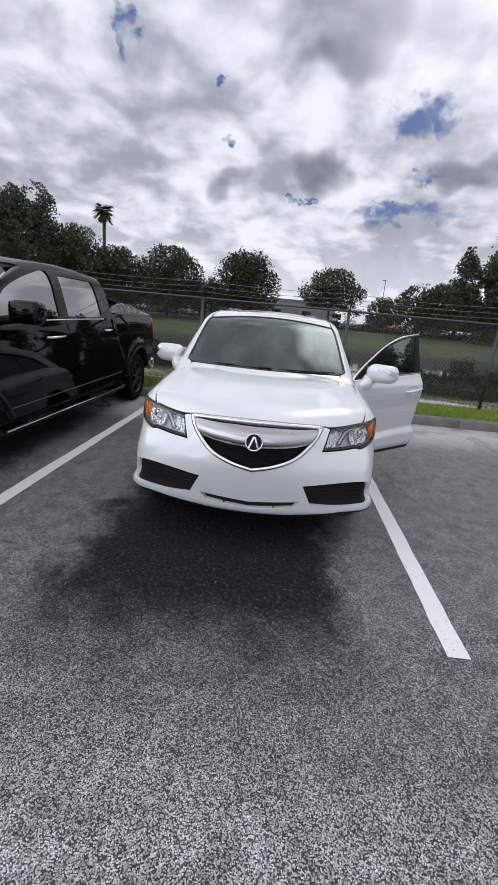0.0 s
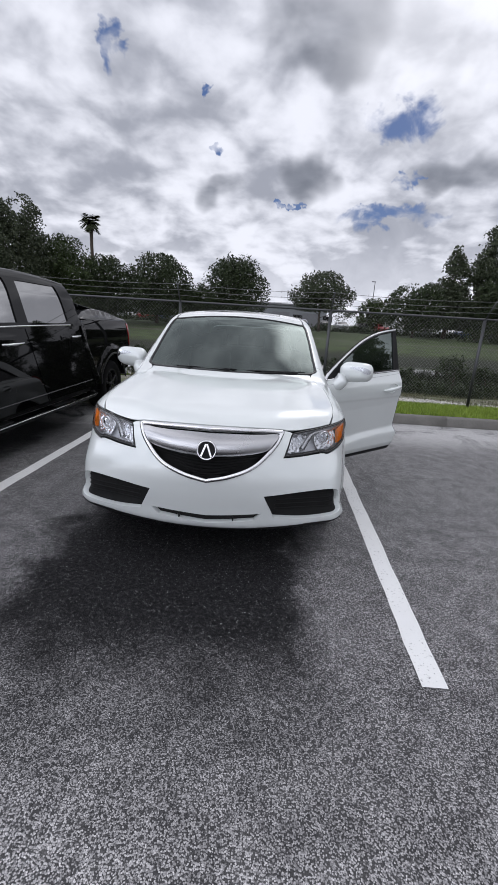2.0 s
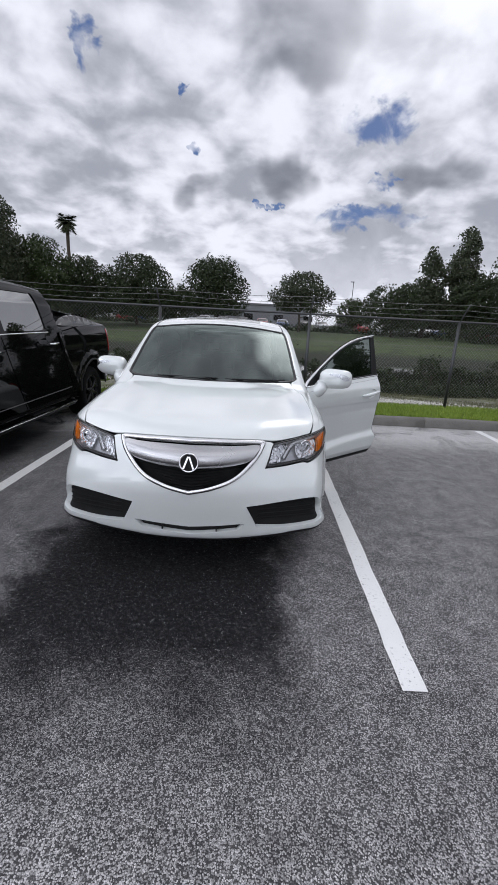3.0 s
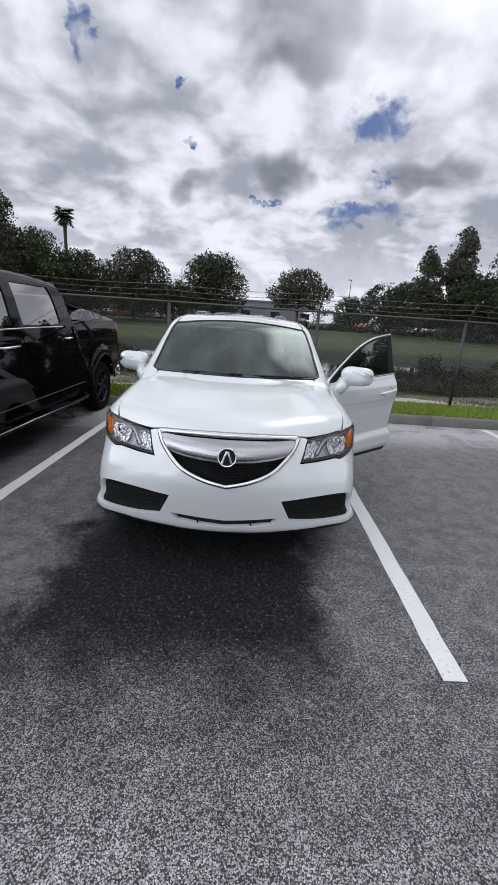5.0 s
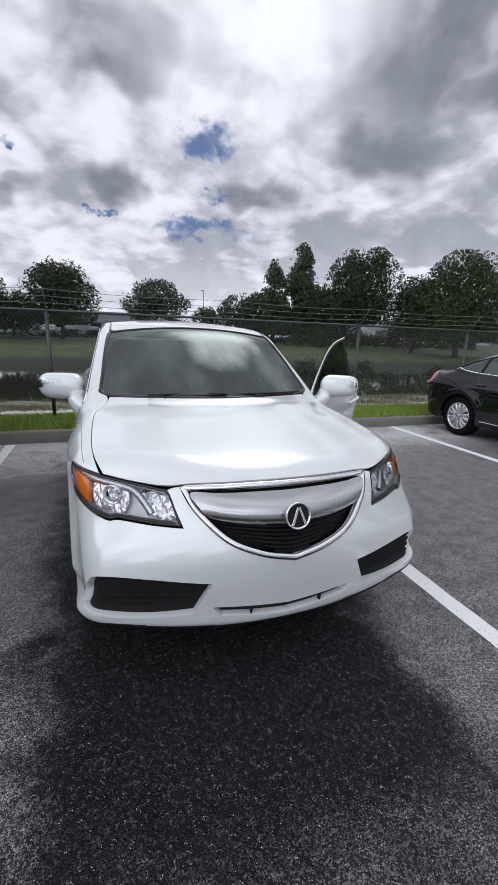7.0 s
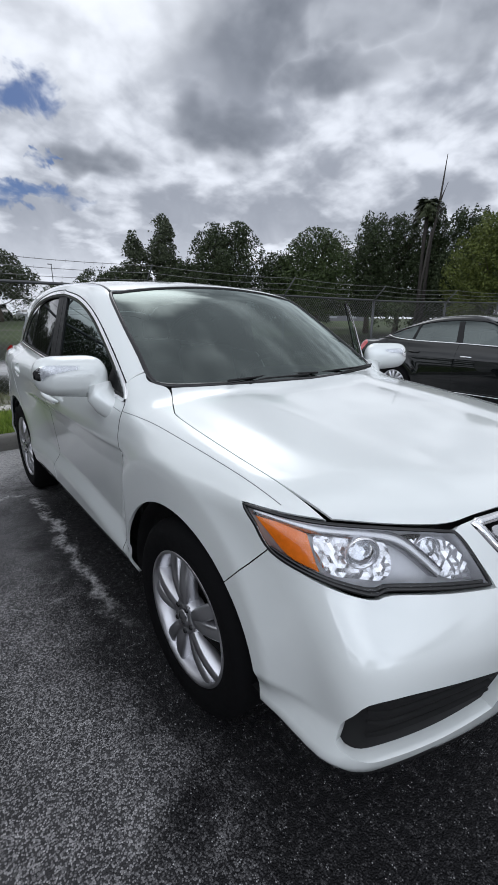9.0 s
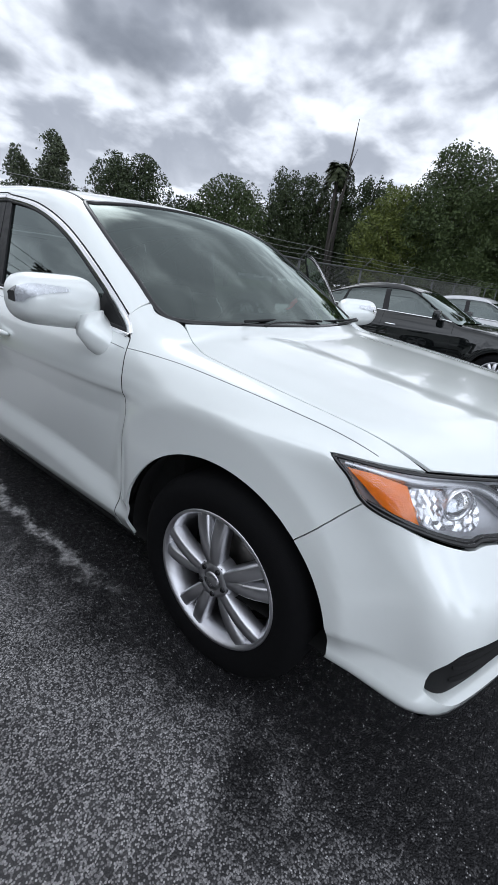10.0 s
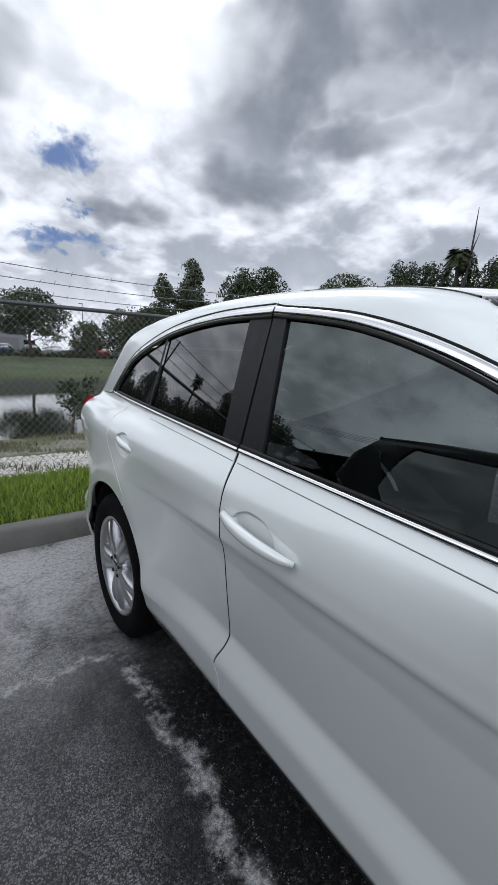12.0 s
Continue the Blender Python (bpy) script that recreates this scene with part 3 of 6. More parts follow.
def ribbon(f, line, proj, width, lift=.004, step=.03, closed=False, back=.8, sink=.004):
    """A rounded strip that follows a line on the surface f."""
    if not isinstance(proj, (Flat, Round)):
        proj = Flat(proj, np.mean([p[:3] for p in line], 0))
    p = snap(f, flow(line, step, closed))
    n = grad(f, p)
    t = (np.roll(p, -1, 0) - np.roll(p, 1, 0)) if closed else np.gradient(p, axis=0)
    t /= np.maximum(np.linalg.norm(t, axis=1, keepdims=True), 1e-9)
    c = np.cross(t, n)
    ring = [(-.5, -sink), (-.42, lift * .75), (0, lift), (.42, lift * .75), (.5, -sink)]
    verts, faces, k = [], [], len(ring)
    for i in range(len(p)):
        verts += [p[i] + c[i] * width * u + n[i] * h for u, h in ring]
    m = len(p)
    for i in range(m if closed else m - 1):
        j = (i + 1) % m
        faces += [(i * k + a, i * k + a + 1, j * k + a + 1, j * k + a) for a in range(k - 1)]
    return verts, faces


def flip_x(points):
    return [(-p[0], *p[1:]) for p in points]

# ---- the site: ground, lot, kerb, pond, fence ----
KERB_Y, FENCE_Y, TURF_Z, WATER_Z = 4.9, 6.15, 0.12, -0.70


def ground_height(x, y):
    z = ramp(y, [(-3000, -.06), (4.9, -.06), (5.0, .10), (5.2, .12), (6.2, .12), (6.8, .02), (8.5, -.22), (12.0, -.52), (13.5, -.72), (15.0, -1.1), (27.0, -1.1),
                 (28.6, -.72), (31.0, -.25), (38.0, .25), (40.0, .34), (48.0, .85), (60.0, .95), (4000, .95)])
    bumpy = np.sin(x * .9 + y * .4) * .5 + np.sin(x * .37 - y * .8 + 1.3) * .5
    return z + bumpy * .07 * soft_step(y, 6.6, 9.0) * soft_step(y, 60, 40)


def sheet(xs, ys, height):
    gx, gy = np.meshgrid(xs, ys)
    v = np.stack([gx, gy, height(gx, gy)], -1).reshape(-1, 3)
    w = len(xs)
    return [tuple(p) for p in v], [(j * w + i, j * w + i + 1, (j + 1) * w + i + 1, (j + 1) * w + i) for j in range(len(ys) - 1) for i in range(w - 1)]


xs = np.concatenate([[-3000, -800, -250, -120], np.arange(-80, 80.1, 1.0), [120, 250, 800, 3000]])
ys = np.concatenate([[-3000, -600, -100, -50, 4.88, 4.95, 5.02, 5.2], np.arange(5.6, 16, .4), np.arange(16, 62, 1.0), [80, 120, 250, 700, 3500]])
tagged(part("ground", sheet(xs, ys, ground_height), "ground"), "turf, pale shell gravel and scrub sloping to a pond", "ground", kind="structure")

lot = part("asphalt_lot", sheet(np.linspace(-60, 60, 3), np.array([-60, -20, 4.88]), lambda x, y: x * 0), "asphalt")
tagged(lot, "worn grey asphalt with pale aggregate, dark oil stains and painted car shadow", "car park", kind="structure")

pond = part("pond", sheet(np.linspace(-90, 120, 3), np.linspace(12.0, 31.0, 3), lambda x, y: x * 0 + WATER_Z), "water")
tagged(pond, "still dark pond water mirroring the cloudy sky", "pond", kind="structure")


def painted_line(x0, y0, x1, y1, width=.115):
    rng = random.Random(int(x0 * 100) + 7)
    v, q = [], []
    k = 40
    for i in range(k + 1):
        t = i / k
        x, y = x0 + (x1 - x0) * t, y0 + (y1 - y0) * t
        for s in (-.5, .5):
            v.append((x + s * width + rng.uniform(-.004, .004), y + rng.uniform(-.003, .003), .004))
        if i:
            q.append((2 * i - 2, 2 * i - 1, 2 * i + 1, 2 * i))
    return tagged(part("parking_line", (v, q, None, False), "road_paint"), "worn white painted parking bay line on asphalt", "road marking", "parking bay lines", "structure")


for base in (-5.15, -2.03, 1.185, 4.31, 7.45, 10.6):
    painted_line(base, -.76, base + .10, 4.84, .122)


def kerb_piece(x0, x1):
    prof = [(4.885, -.05), (4.905, .05), (4.925, .125), (4.945, .145), (4.975, .152), (5.06, .152), (5.075, .145), (5.08, .0)]
    v, q = [], []
    n, k = 8, len(prof)
    for i in range(n + 1):
        x = x0 + (x1 - x0) * i / n
        for y, z in prof:
            v.append((x, y + .004 * math.sin(x * 1.7), z + .003 * math.sin(x * 2.3 + y)))
    for i in range(n):
        q += [(i * k + c, (i + 1) * k + c, (i + 1) * k + c + 1, i * k + c + 1) for c in range(k - 1)]
    q += [tuple(range(k)), tuple(range(n * k, n * k + k))[::-1]]
    return v, q


kerb = thing("kerb", "grey cast concrete kerb between asphalt and turf", "kerb")
tagged(kerb, kind="structure")
for i in range(18):
    part("kerb_stone", kerb_piece(-27.0 + i * 3.05, -27.0 + i * 3.05 + 3.044), "concrete", kerb)


def fence_rise(x):
    return .02 * max(0.0, x - 8.0)


fence = thing("chain_link_fence", "tall weathered chain-link fence with three strands of barbed wire", "fence")
tagged(fence, kind="structure")
POSTS = [-1.48 + 2.93 * i for i in range(-9, 4)] + [10.7 + 3.5 * i for i in range(10)]
RAIL_Z = 1.86
for px in POSTS:
    u = fence_rise(px)
    post = part("fence_post", join(tube([(px, FENCE_Y, TURF_Z - .1), (px, FENCE_Y, RAIL_Z + u)], .03, 10)), "galvanised", fence)
    part("barbed_wire_arm", tube([(px, FENCE_Y, RAIL_Z + u - .02), (px, FENCE_Y - .06, RAIL_Z + u + .05), (px, FENCE_Y - .30, RAIL_Z + u + .31)], .013, 6), "galvanised", post)
line_x = [-28.0, 8.0, 46.0]
part("top_rail", tube([(x, FENCE_Y, RAIL_Z + fence_rise(x)) for x in line_x], .021, 10), "galvanised", fence)


def barbed(k):
    """A strand that sags between the arms, with twisted barbs."""
    u = (k + 1) / 3
    pts, barbs = [], []
    for a, b in zip(POSTS[:-1], POSTS[1:]):
        for i in range(6):
            t = i / 6
            x = a + (b - a) * t
            pts.append((x, FENCE_Y - .30 * u, RAIL_Z + fence_rise(x) + .02 + .28 * u - .035 * math.sin(math.pi * t)))
    shapes = [tube(pts, .0035, 4)]
    for i, p in enumerate(pts):
        if -8 < p[0] < 14:
            for o in (0, .12, .24, .36):
                c = Vector((p[0] + o, p[1], p[2]))
                w = random.Random(i * 7 + int(o * 100)).uniform(0, 3)
                e = Vector((.006, math.cos(w) * .022, math.sin(w) * .022))
                shapes.append(tube([c - e, c + e], .002, 3))
    return join(*shapes)


for k in range(3):
    part("barbed_wire", barbed(k), "wire", fence)


def chain_link(x0, x1, z0, z1, pitch=.034, r=.0021):
    """Zigzag wires woven side by side into diamonds."""
    n = int((x1 - x0) / pitch)
    rows = int((z1 - z0) / (pitch * 1.05))
    sides = 3
    i, j = np.meshgrid(np.arange(n), np.arange(rows + 1), indexing="ij")
    zig = np.where(((i + j) % 2) == 0, -.5, .5)
    cx = x0 + (i + .5 + zig) * pitch + 0.0
    rise = .02 * np.maximum(0, cx - 8)
    cz = z0 + (z1 - z0) * j / rows
    cz = cz + rise * (cz - z0) / (z1 - z0)
    cy = FENCE_Y + np.where((i + j) % 2 == 0, .004, -.004)
    ring = [(math.cos(2 * math.pi * s / sides), math.sin(2 * math.pi * s / sides)) for s in range(sides)]
    v = np.stack([np.stack([cx + r * 1.2 * a, cy + r * 1.2 * b, cz], -1) for a, b in ring], 2).reshape(-1, 3)
    idx = (i[:, :-1] * (rows + 1) + j[:, :-1]) * sides
    q = np.stack([np.stack([idx + s, idx + (s + 1) % sides, idx + sides + (s + 1) % sides, idx + sides + s], -1) for s in range(sides)], 2).reshape(-1, 4)
    return v, q


def big_mesh(name, v, q):
    me = bpy.data.meshes.new(name)
    v, q = np.asarray(v, np.float32), np.asarray(q, np.int32)
    me.vertices.add(len(v))
    me.vertices.foreach_set("co", v.ravel())
    k = q.shape[1]
    me.loops.add(q.size)
    me.loops.foreach_set("vertex_index", q.ravel())
    me.polygons.add(len(q))
    me.polygons.foreach_set("loop_start", np.arange(0, q.size, k, dtype=np.int32))
    me.update(calc_edges=True)
    return me


tagged(part("chain_link_mesh", big_mesh("chain_link_mesh", *chain_link(-15, 27, TURF_Z + .03, RAIL_Z)), "wire", fence), kind="stuff")


def blades(n, x0, x1, y0, y1, h0, h1, seed, keep=None, width=.006):
    rng = np.random.default_rng(seed)
    x, y = rng.uniform(x0, x1, n), rng.uniform(y0, y1, n)
    if keep is not None:
        k = keep(x, y, rng.uniform(0, 1, n))
        x, y = x[k], y[k]
    n = len(x)
    z = ground_height(x, y)
    h = rng.uniform(h0, h1, n)
    a = rng.uniform(0, 2 * np.pi, n)
    lx, ly = rng.normal(0, .35, n) * h, rng.normal(0, .35, n) * h
    w = width * rng.uniform(.7, 1.4, n)
    base = np.stack([x, y, z - .005], -1)
    side = np.stack([np.cos(a) * w, np.sin(a) * w, 0 * a], -1)
    mid = base + np.stack([lx * .35, ly * .35, h * .6], -1)
    tip = base + np.stack([lx, ly, h], -1)
    v = np.stack([base - side, base + side, mid + side * .7, mid - side * .7, tip], 1).reshape(-1, 3)
    i = np.arange(n) * 5
    tri = np.concatenate([np.stack([i, i + 1, i + 2], -1), np.stack([i, i + 2, i + 3], -1), np.stack([i + 3, i + 2, i + 4], -1)])
    return v, tri


tagged(part("grass_strip", big_mesh("grass_strip", *blades(60000, -7, 9, 5.07, 6.75, .035, .10, 3)), "grass"), "short bright green turf along the kerb", "grass", kind="stuff")
tagged(part("grass_strip", big_mesh("grass_strip", *blades(26000, 9, 40, 5.07, 6.9, .05, .12, 4, width=.012)), "grass"), "short green turf along the kerb by the fence", "grass", kind="stuff")
tagged(part("grass_strip", big_mesh("grass_strip", *blades(14000, -26, -7, 5.07, 6.9, .05, .12, 14, width=.012)), "grass"), "short green turf along the kerb by the fence", "grass", kind="stuff")


def tufts(x, y, r):
    return (np.sin(x * 1.9) * np.sin(y * 1.6 + x * .7) + .35 * np.sin(x * 5.1 + y * 4.0) + r * .6) > .45 + .75 * soft_step(y, 9.0, 8.2)


tagged(part("shore_scrub", big_mesh("shore_scrub", *blades(90000, -14, 26, 6.8, 13.8, .03, .13, 5, tufts, .007)), "scrub"), "dry brown and green scrub on the pond shore", "scrub", kind="stuff")
tagged(part("shore_reeds", big_mesh("shore_reeds", *blades(16000, 4.2, 45, 12.3, 13.8, .10, .35, 6, tufts, .010)), "leaf_dark"), "dark green reeds along the water's edge", "reeds", kind="stuff")


def pebbles(n, seed):
    rng = np.random.default_rng(seed)
    x, y = rng.uniform(-8, 10, n), rng.uniform(6.7, 9.4, n)
    z = ground_height(x, y)
    s = rng.uniform(.012, .045, n)
    octa = np.array([(1, 0, 0), (0, 1, 0), (-1, 0, 0), (0, -1, 0), (0, 0, .6), (0, 0, -.6)])
    v = np.stack([x, y, z], -1)[:, None] + octa[None] * (s[:, None, None] * rng.uniform(.6, 1.3, (n, 6, 1)))
    f = np.array([(0, 1, 4), (1, 2, 4), (2, 3, 4), (3, 0, 4), (1, 0, 5), (2, 1, 5), (3, 2, 5), (0, 3, 5)])
    return v.reshape(-1, 3), (np.arange(n)[:, None, None] * 6 + f[None]).reshape(-1, 3)


MAT["shell"] = plain("pale_shell_gravel", (.55, .53, .49), .9, 0, .3, 30.0)
tagged(part("shell_gravel", big_mesh("shell_gravel", *pebbles(16000, 8)), "shell"), "pale broken shell gravel behind the fence", "gravel", kind="stuff")

# ---- the white crossover ----
ARCH_R = .452


def arch(y0, z0, r, a0, a1, n=9, x=-.94):
    pts = [(x, y0 + r * math.cos(radians(a)), z0 + r * math.sin(radians(a))) for a in np.linspace(a0, a1, n)]
    return [(*pts[0], 1)] + pts[1:-1] + [(*pts[-1], 1)]


NOSE = Round(0, 1.35, 1.3)
HOOD_SEAM = [(-.700, 1.345, 1.135), (-.752, 1.22, 1.09), (-.784, 1.115, 1.065), (-.799, .799, 1.027), (-.794, .542, .99), (-.766, .397, .93)]
LAMP = [(-.900, .591, .949, 1), (-.84, .475, .936), (-.766, .392, .925), (-.639, .289, .914), (-.53, .215, .902), (-.500, .190, .888), (-.467, .109, .778, 1), (-.58, .165, .782),
        (-.69, .24, .786), (-.715, .252, .786), (-.748, .271, .779), (-.84, .363, .812), (-.907, .485, .848), (-.911, .54, .907)]
GRILLE = [(0, .108, .926), (-.22, .125, .924), (-.40, .165, .918), (-.443, .183, .912, 1), (-.395, .115, .83), (-.285, .025, .727), (-.15, -.005, .668), (0, -.022, .633, 1)]
FOG = [(-.884, .245, .452), (-.855, .213, .512), (-.80, .178, .562), (-.60, .10, .562), (-.352, .024, .538, 1), (-.425, .055, .388, 1), (-.62, .105, .374), (-.80, .17, .385), (-.872, .228, .418)]
SLOT = [(-.345, .04, .414, 1), (0, .03, .390, 1), (.345, .04, .414, 1), (.300, .042, .366, 1), (0, .03, .336, 1), (-.300, .042, .366, 1)]
DOOR_SEAM = [(-.885, 1.478, .285, 1), (-.925, 1.474, .345), (-.907, 1.460, .49), (-.915, 1.435, .70), (-.930, 1.420, .89), (-.873, 1.438, 1.057), (-.854, 1.450, 1.084, 1)]
MID_SEAM = [(-.835, 2.640, 1.146, 1), (-.915, 2.618, 1.0), (-.918, 2.616, .74), (-.905, 2.612, .55), (-.907, 2.632, .465), (-.918, 2.602, .42), (-.885, 2.585, .285, 1)]
BELT = [(-.853, 1.455, 1.084), (-.848, 1.75, 1.106), (-.843, 2.11, 1.123), (-.835, 2.64, 1.148), (-.822, 3.0, 1.166), (-.795, 3.5, 1.188), (-.745, 4.04, 1.207)]
TOP_LINE = [(-.853, 1.455, 1.089), (-.833, 1.505, 1.140), (-.799, 1.729, 1.274), (-.759, 2.023, 1.422), (-.731, 2.311, 1.514), (-.716, 2.62, 1.560), (-.712, 3.0, 1.558),
            (-.708, 3.384, 1.519), (-.705, 3.75, 1.43), (-.710, 3.93, 1.345), (-.745, 4.09, 1.215)]


def full(half):
    """A symmetrical outline from its half, which starts and ends on the middle line."""
    return list(half) + [(-p[0], *p[1:]) for p in reversed(half) if abs(p[0]) > 1e-6]


def lay(side, shape):
    """Mirrors a built shape to the other side of the car."""
    if side < 0:
        return shape
    v = [(-p[0], p[1], p[2]) for p in shape[0]]
    q = [tuple(reversed(fc)) for fc in shape[1]]
    return (v, q, [(-n[0], n[1], n[2]) for n in shape[2]]) if len(shape) > 2 and shape[2] is not None else (v, q)


def turned(shape, m):
    r = m.to_3x3()
    out = ([m @ Vector(p) for p in shape[0]], shape[1])
    return out + ([r @ Vector(n) for n in shape[2]],) if len(shape) > 2 and shape[2] is not None else out


def spoke_blade(a, spread, r0, r1, w0, w1, x_out, depth):
    """One curved blade of a split spoke."""
    v, q = [], []
    n = 7
    for i in range(n):
        t = i / (n - 1)
        r = r0 + (r1 - r0) * t
        w = w0 + (w1 - w0) * t
        off = spread * (t ** .8)
        x = x_out + .016 * math.sin(math.pi * t * .9) - .012 * t
        for s, dx in ((-.5, -depth), (-.48, -.004), (-.30, .004), (.30, .004), (.48, -.004), (.5, -depth)):
            u = off + s * w
            v.append((x + dx, r * math.cos(a) - u * math.sin(a), r * math.sin(a) + u * math.cos(a)))
    for i in range(n - 1):
        for c in range(5):
            q.append((i * 6 + c, i * 6 + c + 1, (i + 1) * 6 + c + 1, (i + 1) * 6 + c))
    return v, q


def wheel(parent, y, x, side, turn=0.0, r=.370, rim=.236, name="wheel", alloy="alloy", spokes=5, width=.23, double=True, phase=0.0, nuts=5, z=None):
    """A wheel whose outer face looks along side (-1 or +1 in x)."""
    z = r - .004 if z is None else z
    w = new(name)
    w.empty_display_size = .1
    w.parent = parent
    w.matrix_basis = pose(x, y, z, 0, 0, (0 if side > 0 else 180) + turn) @ pose(0, 0, 0, phase, 0, 0)
    h = width
    part("tyre", lathe([(-.01, rim - .012), (.004, rim + .004), (.014, rim + .03), (.018, rim + .07), (.010, r - .03), (-.006, r - .010), (-.03, r - .001), (-h * .5, r), (-h + .03, r - .002),
                        (-h + .006, r - .012), (-h - .01, r - .04), (-h - .005, rim), (-h + .01, rim - .015)], 64), "tyre", w)
    rim_ob = part("rim", lathe([(.002, rim + .003), (.008, rim - .002), (.004, rim - .010), (-.012, rim - .016), (-.03, rim - .028), (-.12, rim - .035), (-h, rim - .01)], 56), alloy, w)
    sh = []
    for i in range(spokes):
        a = 2 * math.pi * i / spokes + math.pi / 2
        if double:
            for s in (-1, 1):
                sh.append(spoke_blade(a, s * .043, .045, rim - .012, .046, .056, -.004, .05))
        else:
            sh.append(spoke_blade(a, 0, .045, rim - .012, .045, .032, -.004, .05))
    part("spokes", join(*sh), alloy, rim_ob)
    part("hub", lathe([(-.06, .075), (-.012, .072), (.004, .062), (.006, .036), (.0, .034)], 32), alloy, rim_ob)
    part("centre_cap", lathe([(.0, .034), (.009, .031), (.012, .015), (.012, .0)], 24), "satin" if alloy == "alloy" else alloy, rim_ob)
    for i in range(nuts):
        a = 2 * math.pi * (i + .5) / nuts + math.pi / 2
        nut = part("lug_nut", lathe([(-.02, .016), (-.004, .016), (-.004, .010), (.006, .010), (.009, .007), (.009, .0)], 8), "dark_alloy", rim_ob)
        nut.location = (.002, .052 * math.cos(a), .052 * math.sin(a))
    part("brake_disc", lathe([(-.10, .0), (-.10, .165), (-.125, .165), (-.125, .0)], 32), "disc", w)
    part("inner_barrel", lathe([(-.14, .0), (-.14, rim - .03)], 32), "shadow", w)
    return w


def mirror_point(t, a, out=0.0):
    """A point on the rounded, tapering mirror shell: t runs inwards to outwards, a round it."""
    u = math.cos(math.pi * t)
    grow = max(1 - abs(u) ** 5, 0) ** .5
    hz = (.097 - .016 * (.5 - .5 * u)) * grow + .001 + out
    hy = .085 * grow + .001 + out
    cy, cz = math.cos(a), math.sin(a)
    ey = math.copysign(abs(cy) ** .55, cy) * hy
    ez = math.copysign(abs(cz) ** .55, cz) * hz
    y = 1.685 + (ey * 1.1 * (1 - .45 * (cz * cz)) if ey < 0 else ey * .45) + .05 * (.5 - .5 * u)
    return (-.992 + .150 * u, y, 1.170 + ez - .008 * u)


def mirror_shape(t0=0.0, t1=1.0, a0=0.0, a1=2 * math.pi, n=30, k=21, out=0.0, taper=0.0):
    v, q = [], []
    for i in range(k):
        t = t0 + (t1 - t0) * i / (k - 1)
        for j in range(n):
            w = j / (n if taper == 0 else n - 1)
            mid = a0 + (a1 - a0) * .35
            lo, hi = a0 + (mid - a0) * taper * (1 - i / (k - 1)), a1 + (mid - a1) * taper * (1 - i / (k - 1))
            v.append(mirror_point(t, lo + (hi - lo) * w, out))
    for i in range(k - 1):
        for j in range(n if taper == 0 else n - 1):
            q.append((i * n + j, i * n + (j + 1) % n, (i + 1) * n + (j + 1) % n, (i + 1) * n + j))
    return v, q


def mirror_arm():
    pts = [(-.83, 1.575, 1.025), (-.855, 1.585, 1.032), (-.875, 1.60, 1.052), (-.893, 1.625, 1.09), (-.90, 1.64, 1.13)]
    return tube(pts, 0, 14, [.060, .061, .063, .064, .058])


def handle_shape(y0, y1, z0, z1, x):
    pts, rad = [], []
    for i in range(11):
        t = i / 10
        pts.append((x - .030 * math.sin(math.pi * t) ** .6, y0 + (y1 - y0) * t, z0 + (z1 - z0) * t))
        rad.append(.007 + .011 * math.sin(math.pi * t) ** .5)
    return tube(pts, 0, 10, rad)


SIDE = (1, 0, 0)
car = thing("crossover_car", "white compact crossover with its driver's door standing open", "car")

# panels that span the car
part("hood", skin(suv, full([(0, .125, .947)] + [(-.22, .14, .944), (-.42, .182, .936), (-.52, .214, .924), (-.64, .293, .926), (-.758, .392, .936, 1)] + list(reversed(HOOD_SEAM))[1:-1]
     + [(-.69, 1.35, 1.14, 1), (-.50, 1.27, 1.15), (-.25, 1.205, 1.155), (0, 1.185, 1.155)]), (0, .25, -1), .028, gap=.002), "white", car)
half = [(0, .118, .937), (-.22, .135, .934), (-.42, .178, .928), (-.505, .200, .905), (-.490, .160, .86), (-.455, .100, .768, 1), (-.58, .16, .772), (-.70, .24, .776), (-.75, .268, .769),
        (-.84, .357, .803), (-.911, .486, .850, 1)] + arch(.945, .345, ARCH_R, 132, 178, 6) + [(-.915, .50, .345, 1), (-.895, .34, .348), (-.85, .215, .345), (-.76, .15, .328), (-.58, .105, .302), (-.30, .06, .284), (0, .05, .279)]
part("front_bumper", skin(suv, full(half), NOSE, .024, [full(GRILLE), FOG, flip_x(FOG), SLOT], gap=.0015, flange=.035), "white", car)
roof = [(0, 2.045, 1.597), (-.30, 2.045, 1.59), (-.55, 2.06, 1.563), (-.635, 2.085, 1.55, 1), (-.62, 2.4, 1.60), (-.61, 2.9, 1.615), (-.60, 3.5, 1.585), (-.585, 4.05, 1.50, 1), (-.3, 4.16, 1.51), (0, 4.19, 1.52)]
SUNROOF = full([(0, 2.30, 1.62), (-.36, 2.31, 1.61), (-.40, 2.35, 1.6), (-.40, 2.70, 1.6), (-.36, 2.74, 1.6), (0, 2.75, 1.6)])
part("roof", skin(suv, full(roof), (0, 0, -1), .035, [SUNROOF]), "white", car)
part("sunroof_panel", skin(suv, SUNROOF, (0, 0, -1), .04, depth=.002), "gloss_black", car)
